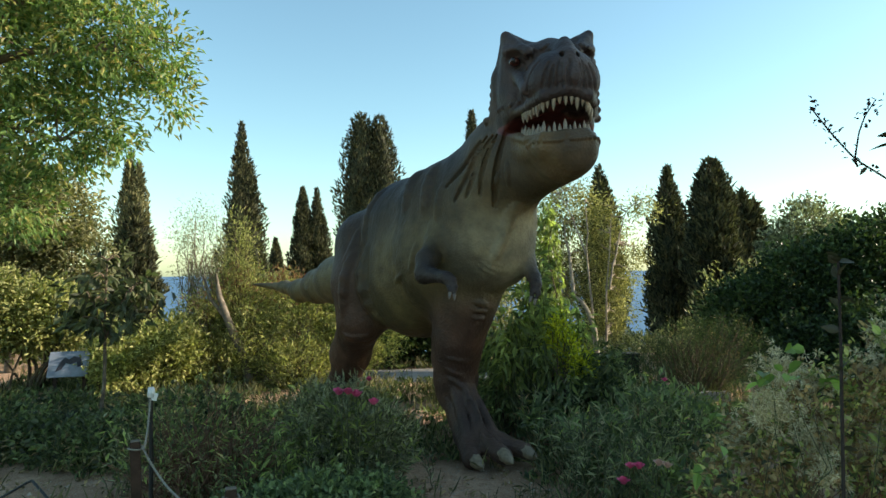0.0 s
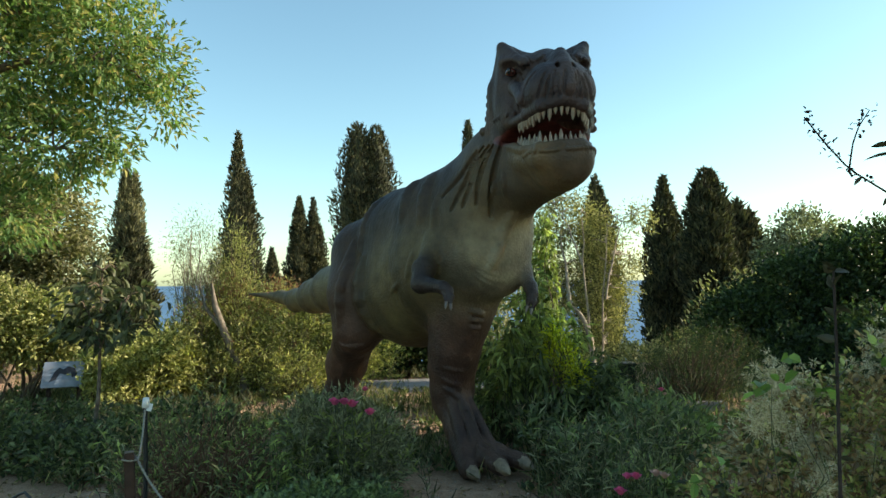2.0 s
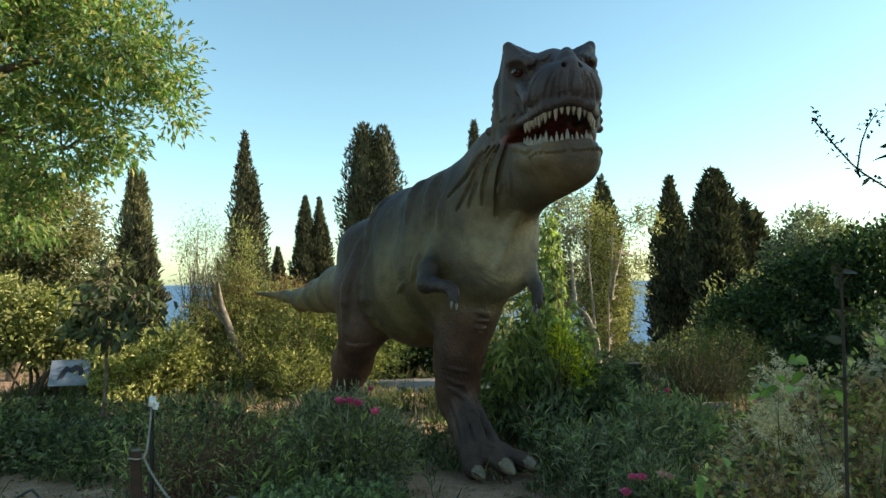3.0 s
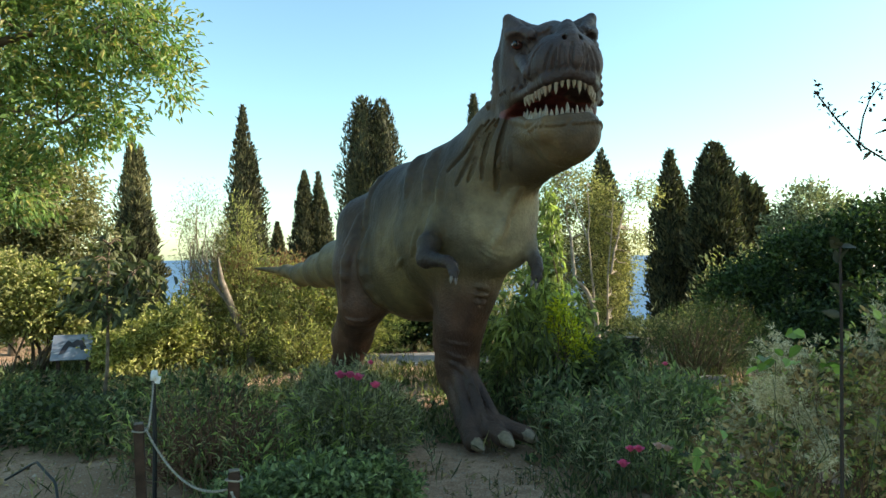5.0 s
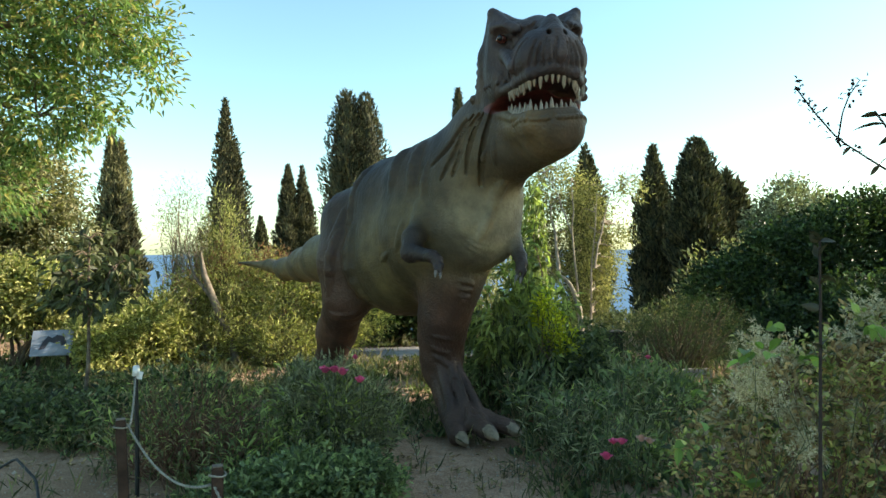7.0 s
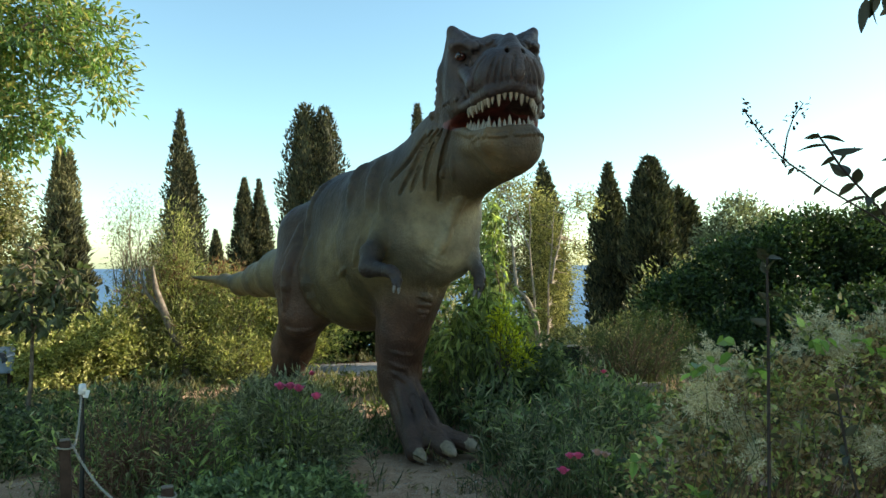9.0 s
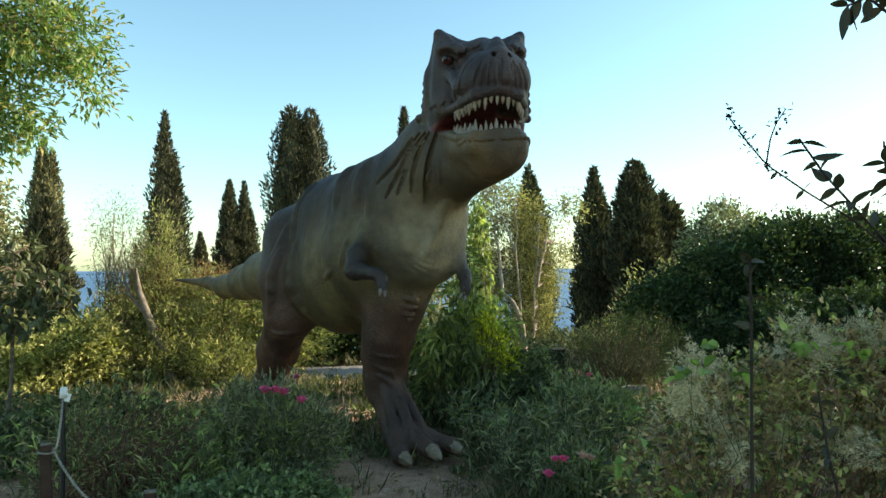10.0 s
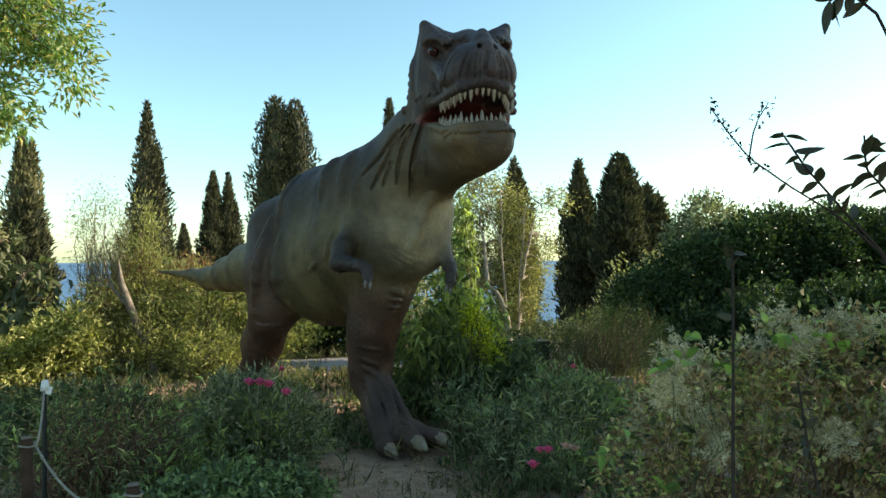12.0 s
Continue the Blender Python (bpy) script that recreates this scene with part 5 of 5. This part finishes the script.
def rope(a, b, sag, label):
    """Two strands laid round each other."""
    k = 70
    t = np.linspace(0, 1, k)[:, None]
    p = np.array(a) + (np.array(b) - np.array(a)) * t
    p[:, 2] -= (4 * sag * t * (1 - t))[:, 0]
    ob = thing("rope", a, label, "rope", "fence ropes")
    turns = np.linspace(0, 2 * np.pi * np.linalg.norm(np.array(b) - np.array(a)) / 0.05, k)
    for s in (0, np.pi):
        q = p + 0.0036 * np.stack([np.cos(turns + s), np.zeros(k), np.sin(turns + s)], -1) - np.array(a)
        part("strand", tubes("strand", [(q, np.full(k, 0.0044))], ROPE, 6), ob)


rope((-1.93, 4.42, 0.80), (-1.645, 3.66, 0.665), 0.10, "pale twisted rope that hangs from the black pipe")
rope((-1.635, 3.65, 0.665), (-0.985, 3.0, 0.565), 0.115, "pale twisted rope sagging between two stakes")
rope((-0.96, 2.98, 0.56), (-0.36, 2.26, 0.58), 0.16, "pale twisted rope sagging between two stakes")

pipe = thing("black_pipe", (-1.93, 4.42, 0), "thin black plastic pipe with a white taped top", "pipe")
part("tube", tubes("tube", [(np.array([[0, 0, -0.05], [0.005, 0, 0.4], [0, 0, 0.80]]), [0.014, 0.014, 0.014])], BLACK_PIPE, 10), pipe)
bm = bmesh.new()
bmesh.ops.create_cone(bm, cap_ends=True, segments=14, radius1=0.026, radius2=0.02, depth=0.065, matrix=Matrix.Translation((0.004, 0, 0.83)))
bmesh.ops.bevel(bm, geom=bm.edges[:], offset=0.004, segments=2, affect="EDGES")
part("taped_top", from_bm("taped_top", bm, WHITE_TAPE, True), pipe, "crumpled white tape")
flag = part("tape_end", box_mesh("tape_end", (0.035, 0.006, 0.05), WHITE_TAPE, 0.002), pipe)
flag.location, flag.rotation_euler = (0.028, -0.004, 0.80), (0, 0.25, 0.3)

hose = thing("garden_hose", (-2.6, 4.25, 0), "black garden hose lying on the soil", "hose")
hp = np.array([[-0.5, 0.45, 0.06], [-0.25, 0.4, 0.2], [0.0, 0.2, 0.12], [0.2, -0.1, 0.02], [0.1, -0.4, 0.015], [-0.2, -0.6, 0.015]])
part("tube", tubes("tube", [(np.stack([np.interp(np.linspace(0, 5, 30), np.arange(6), hp[:, i]) for i in range(3)], -1), np.full(30, 0.009))], BLACK_PIPE, 8), hose)


# ---- information board ----
def info_board(at):
    ob = thing("information_board", at, "small tilted information board with a dark picture on wooden legs", "sign")
    tilt = Matrix.Rotation(radians(-28), 4, "X") @ Matrix.Rotation(radians(0), 4, "Y")
    panel = part("panel", box_mesh("panel", (0.46, 0.02, 0.34), plain("board_print", (0.20, 0.23, 0.29), 0.5, 0.4, 0.25, 8), 0.004), ob, "grey-blue printed panel")
    panel.matrix_basis = Matrix.Translation((0, 0, 0.56)) @ tilt
    ink = plain("board_ink", (0.03, 0.03, 0.04), 0.5, 0.4, 0.2, 20)
    bm = bmesh.new()
    outline = [(-0.14, -0.10), (-0.10, 0.02), (-0.05, 0.09), (0.0, 0.06), (0.05, 0.10), (0.13, 0.08), (0.17, -0.02), (0.11, -0.05), (0.09, 0.02), (0.03, -0.01), (-0.03, 0.01), (-0.07, -0.07)]
    bm.faces.new([bm.verts.new((x, -0.0135, z)) for x, z in outline])
    fig = part("printed_figure", from_bm("printed_figure", bm, ink), panel, "dark printed shape")
    for x in (-0.17, 0.17):
        leg = part("leg", box_mesh("leg", (0.04, 0.04, 0.60), STAKE_WOOD, 0.004), ob)
        leg.location = (x, 0.03, 0.25)
    return ob


info_board((-4.72, 8.45, -0.07)).rotation_euler = (0, 0, radians(14))

# black bin behind the beds
garden_bin = thing("garden_bin", (2.5, 9.1, 0), "black plastic bin standing among the shrubs", "bin")
body = part("body", box_mesh("body", (0.2, 0.2, 0.44), BLACK_PIPE, 0.015, 1.12), garden_bin)
body.location = (0, 0, 0.21)
lid = part("lid", box_mesh("lid", (0.24, 0.24, 0.035), BLACK_PIPE, 0.01), garden_bin)
lid.location = (0, 0, 0.445)

# pale kerb by the far bed
for i in range(6):
    kerb = new("kerb_stone", box_mesh("kerb_stone", (0.3, 0.1, 0.12), PAVING, 0.012))
    kerb.location = (1.75 + 0.305 * i, 8.0 + 0.02 * i, 0.05)
    tagged(kerb, "pale stone kerb block edging the bed", "kerb stone", "kerb stones")


# ---- roses ----
def bloom(at, mat, r, seed, label, stem_h):
    """A cupped flower of overlapping petals on a thin stalk."""
    rng = np.random.default_rng(seed)
    ob = thing("rose", (at[0], at[1], 0), label, "rose", "roses")
    z = at[2]
    for ring, (count, open_, size) in enumerate(((5, 1.1, 1.0), (5, 0.7, 0.8), (4, 0.35, 0.6))):
        for k in range(count):
            a = k * 2 * math.pi / count + ring * 0.6 + rng.uniform(-0.2, 0.2)
            u, v = np.meshgrid(np.linspace(-1, 1, 5), np.linspace(0, 1, 4), indexing="ij")
            w = r * 0.62 * size * np.sin(np.pi * (0.15 + 0.7 * v)) * u
            out = r * size * (open_ * v * 0.75 + 0.12) - 0.12 * r * u * u
            h = r * (0.9 * np.sqrt(v) * (1.25 - 0.5 * open_)) + 0.1 * r * rng.normal(0, 0.5)
            x, y = out * math.cos(a) - w * math.sin(a), out * math.sin(a) + w * math.cos(a)
            i, j = np.meshgrid(np.arange(4), np.arange(3), indexing="ij")
            f = np.stack([i * 4 + j, (i + 1) * 4 + j, (i + 1) * 4 + j + 1, i * 4 + j + 1], -1).reshape(-1, 4)
            part("petal", quick_mesh("petal", np.stack([x, y, z + h - 0.3 * r], -1).reshape(-1, 3), f, mat, True), ob)
    foot = np.array([rng.normal(0, 0.05), 0.05, 0])
    part("stalk", tubes("stalk", [(bent(foot, (0, 0, z), rng, 7, 0.02), np.linspace(0.004, 0.003, 7))], STALK, 5), ob)


for i, (bx, by, bz, m, r) in enumerate(((-0.71, 4.5, 0.80, PETAL, 0.046), (-0.645, 4.5, 0.80, PETAL, 0.044), (-0.59, 4.5, 0.785, PETAL, 0.046), (-0.475, 4.5, 0.73, PETAL, 0.044), (-0.55, 4.9, 0.82, PETAL, 0.03),
                                       (1.01, 3.85, 0.39, PETAL, 0.042), (1.115, 3.9, 0.46, PETAL, 0.038), (1.07, 3.92, 0.455, PETAL, 0.034), (1.23, 3.9, 0.475, PALE_PETAL, 0.038), (1.28, 3.9, 0.46, PALE_PETAL, 0.034), (1.83, 5.6, 0.67, PETAL, 0.032), (1.86, 5.6, 0.63, PALE_PETAL, 0.026),
                                       (1.14, 4.9, 0.48, FLUFF, 0.022))):
    bloom((bx, by, bz), m, r, 80 + i, "open pink rose on a thin green stalk" if m is PETAL else "faded pale rose on a thin green stalk", bz)


# ---- shoots close to the camera, coloured dark as silhouettes ----
def shoot(name, line, r, leaf_at, mat, length, width, label, bark, seed, buds=0, droop=0.2):
    """A stem with single leaves set along it; buds near its tip."""
    rng = np.random.default_rng(seed)
    line = np.array(line, float)
    foot = line[-1].copy()
    ob = thing(name, tuple(foot), label, "shrub")
    t = np.linspace(0, len(line) - 1, 24)
    p = np.stack([np.interp(t, np.arange(len(line)), line[:, i]) for i in range(3)], -1) - foot
    part("stem", tubes("stem", [(p, np.linspace(r * 0.5, r, 24))], bark, 6), ob)
    way = unit(np.gradient(-p, axis=0))
    for u in leaf_at:
        u = u + rng.uniform(-0.02, 0.02)
        q = np.array([np.interp(u * 23, np.arange(24), p[:, i]) for i in range(3)])
        d = np.array([np.interp(u * 23, np.arange(24), -way[:, i]) for i in range(3)])
        for s in ((-1,), (1,), (-1, 1))[rng.integers(3)]:
            out = unit(np.cross(d, np.array([0.2, 1.0, 0.3]))) * s
            g = unit(-d * rng.uniform(0.1, 1.0) + out + rng.normal(0, 0.5, 3) - np.array([0, 0, droop]))
            k = 7
            tt = np.linspace(0, 1, k)
            side = unit(np.cross(g, np.array([0.1, 0.6, 1.0]) + rng.normal(0, 0.5, 3)))
            nor = np.cross(side, g)
            ln, wd = length * rng.uniform(0.7, 1.15), width * rng.uniform(0.8, 1.2)
            rib = q + g * (tt * ln)[:, None] - nor * (0.18 * ln * tt ** 2)[:, None]
            w = (wd * 0.5 * np.sin(np.pi * (0.04 + 0.93 * tt ** 0.8)))[:, None]
            V = np.concatenate([rib - side * w + nor * w * 0.35, rib, rib + side * w + nor * w * 0.35])
            i = np.arange(k - 1)
            f = np.concatenate([np.stack([i, i + 1, k + i + 1, k + i], -1), np.stack([k + i, k + i + 1, 2 * k + i + 1, 2 * k + i], -1)])
            part("leaf", quick_mesh("leaf", V, f, mat, True), ob)
    if buds:
        u = rng.uniform(0, 0.42, buds) ** 1.2
        q = np.stack([np.interp(u * 23, np.arange(24), p[:, i]) for i in range(3)], -1) + rng.normal(0, 0.013, (buds, 3))
        tagged(part("bud_spray", leaves("bud_spray", q, rng.normal(0, 1, (buds, 3)) + np.array([0, 0, 0.5]), 0.015, 0.01, bark, rng), ob), kind="stuff")
    return ob


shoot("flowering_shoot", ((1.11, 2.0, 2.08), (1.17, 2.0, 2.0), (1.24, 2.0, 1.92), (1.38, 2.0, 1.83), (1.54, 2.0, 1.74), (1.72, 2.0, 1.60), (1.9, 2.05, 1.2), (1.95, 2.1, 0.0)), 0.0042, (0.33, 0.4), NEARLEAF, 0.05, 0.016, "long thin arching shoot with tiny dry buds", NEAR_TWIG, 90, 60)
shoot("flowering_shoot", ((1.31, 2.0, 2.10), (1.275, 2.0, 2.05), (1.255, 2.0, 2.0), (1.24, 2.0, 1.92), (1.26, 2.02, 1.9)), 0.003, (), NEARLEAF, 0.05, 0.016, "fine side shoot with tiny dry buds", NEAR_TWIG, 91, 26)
shoot("privet_shoot", ((1.34, 1.98, 2.0), (1.42, 1.98, 1.89), (1.58, 2.0, 1.74), (1.72, 2.0, 1.60), (1.86, 2.0, 1.2), (1.9, 2.0, 0.0)), 0.006, (0.02, 0.06, 0.1, 0.14, 0.18, 0.22, 0.26, 0.3, 0.34, 0.38, 0.43, 0.48), NEARLEAF, 0.075, 0.03, "leaning shoot with oval leaves, coloured as a dark silhouette", NEAR_TWIG, 92)
shoot("privet_shoot", ((1.645, 2.0, 2.0), (1.65, 2.0, 1.89), (1.72, 2.0, 1.82), (1.80, 2.0, 1.66), (1.95, 2.0, 1.1), (1.98, 2.0, 0.0)), 0.006, (0.02, 0.06, 0.11, 0.15, 0.19, 0.24, 0.28, 0.32, 0.38, 0.45), NEARLEAF, 0.085, 0.032, "leaning shoot with oval leaves, coloured as a dark silhouette", NEAR_TWIG, 93)
shoot("laurel_branch", ((1.53, 2.0, 2.44), (1.60, 2.0, 2.47), (1.70, 2.0, 2.40), (1.85, 2.05, 2.2), (2.1, 2.1, 1.4), (2.2, 2.1, 0.0)), 0.007, (0.0, 0.06, 0.12, 0.18, 0.24, 0.32), NEARLEAF, 0.1, 0.032, "overhanging branch with pointed leaves, coloured as a dark silhouette", NEAR_TWIG, 94, droop=0.6)
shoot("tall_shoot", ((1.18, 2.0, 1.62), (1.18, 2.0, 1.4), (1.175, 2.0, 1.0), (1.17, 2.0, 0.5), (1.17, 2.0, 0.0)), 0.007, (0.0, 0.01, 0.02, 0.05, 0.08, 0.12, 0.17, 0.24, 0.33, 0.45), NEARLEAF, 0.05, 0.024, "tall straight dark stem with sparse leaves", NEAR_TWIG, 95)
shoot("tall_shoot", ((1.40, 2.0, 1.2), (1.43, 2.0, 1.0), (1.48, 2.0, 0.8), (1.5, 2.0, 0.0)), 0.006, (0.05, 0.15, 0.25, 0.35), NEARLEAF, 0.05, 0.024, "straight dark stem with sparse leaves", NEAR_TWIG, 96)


# ---- single stalks that stand out of the beds ----
def stalk_cluster(at, n, h, spread, mat, length, width, label, seed, every=0.05):
    rng = np.random.default_rng(seed)
    ob = thing("herb_clump", at, label, "herb", "tall herbs")
    lines, P, Wy = [], [], []
    for _ in range(n):
        foot = np.append(rng.normal(0, spread * 0.5, 2), -0.01)
        top = np.append(foot[:2] + rng.normal(0, 0.18 * h, 2), h * rng.uniform(0.6, 1.1))
        p = bent(foot, top, rng, 8, 0, 0.15)
        lines.append((p, np.linspace(0.0035, 0.0015, 8)))
        for u in np.arange(0.1, 1, every / h):
            q = np.array([np.interp(u * 7, np.arange(8), p[:, i]) for i in range(3)])
            P.append(q)
            a = rng.uniform(0, 6.28)
            Wy.append((math.cos(a), math.sin(a), rng.uniform(0.2, 1.3)))
    part("stalk_tangle", tubes("stalk_tangle", lines, STALK, 4), ob)["kind"] = "stuff"
    part("foliage", leaves("foliage", np.array(P), np.array(Wy), length, width, mat, rng, loll=0.3), ob)["kind"] = "stuff"


HERBS = "slender grey-green herb with narrow leaves in the bed"
LIGHT_HERBS = "light green herb with lance-shaped leaves in the bed"
for k, (hx, hy, hh, mat, ln, wd, lab) in enumerate((
        (1.05, 4.55, 0.5, GREYGREEN, 0.11, 0.012, HERBS), (1.35, 4.6, 0.55, GREYGREEN, 0.11, 0.012, HERBS), (1.0, 5.1, 0.6, GREYGREEN, 0.12, 0.012, HERBS), (1.65, 4.9, 0.6, GREYGREEN, 0.1, 0.012, HERBS),
        (0.72, 4.6, 0.14, GRASS, 0.10, 0.008, LIGHT_HERBS), (0.42, 4.5, 0.10, GRASS, 0.09, 0.008, LIGHT_HERBS), (-0.95, 4.45, 0.55, VINE, 0.1, 0.022, LIGHT_HERBS), (-1.05, 4.6, 0.6, VINE, 0.09, 0.02, LIGHT_HERBS), (-2.3, 4.95, 0.6, GREYGREEN, 0.07, 0.014, HERBS),
        (-1.4, 4.4, 0.45, OLIVE, 0.07, 0.016, LIGHT_HERBS), (-0.45, 5.3, 0.45, GREYGREEN, 0.09, 0.012, HERBS), (-2.75, 5.6, 0.55, MIDGREEN, 0.08, 0.022, LIGHT_HERBS), (0.3, 6.1, 0.3, GRASS, 0.12, 0.012, LIGHT_HERBS))):
    stalk_cluster((hx, hy, 0), 16, hh, 0.3, mat, ln, wd, lab, 120 + k)
# leaning trunk in the sunlit shrubs
snag = thing("leaning_trunk", (-2.78, 9.42, 0), "leaning weathered grey-brown trunk among the shrubs", "trunk")
part("bole", tubes("bole", [(np.array([[0.1, 0, -0.05], [-0.05, 0.0, 0.45], [-0.25, 0.0, 0.95], [-0.38, 0.02, 1.3], [-0.42, 0.02, 1.6]]), [0.065, 0.06, 0.052, 0.04, 0.012])], SNAG_BARK, 10), snag)
part("side_branch", tubes("side_branch", [(np.array([[-0.25, 0.0, 0.95], [-0.5, 0.0, 1.25], [-0.6, 0.02, 1.6]]), [0.035, 0.025, 0.01])], SNAG_BARK, 7), snag)
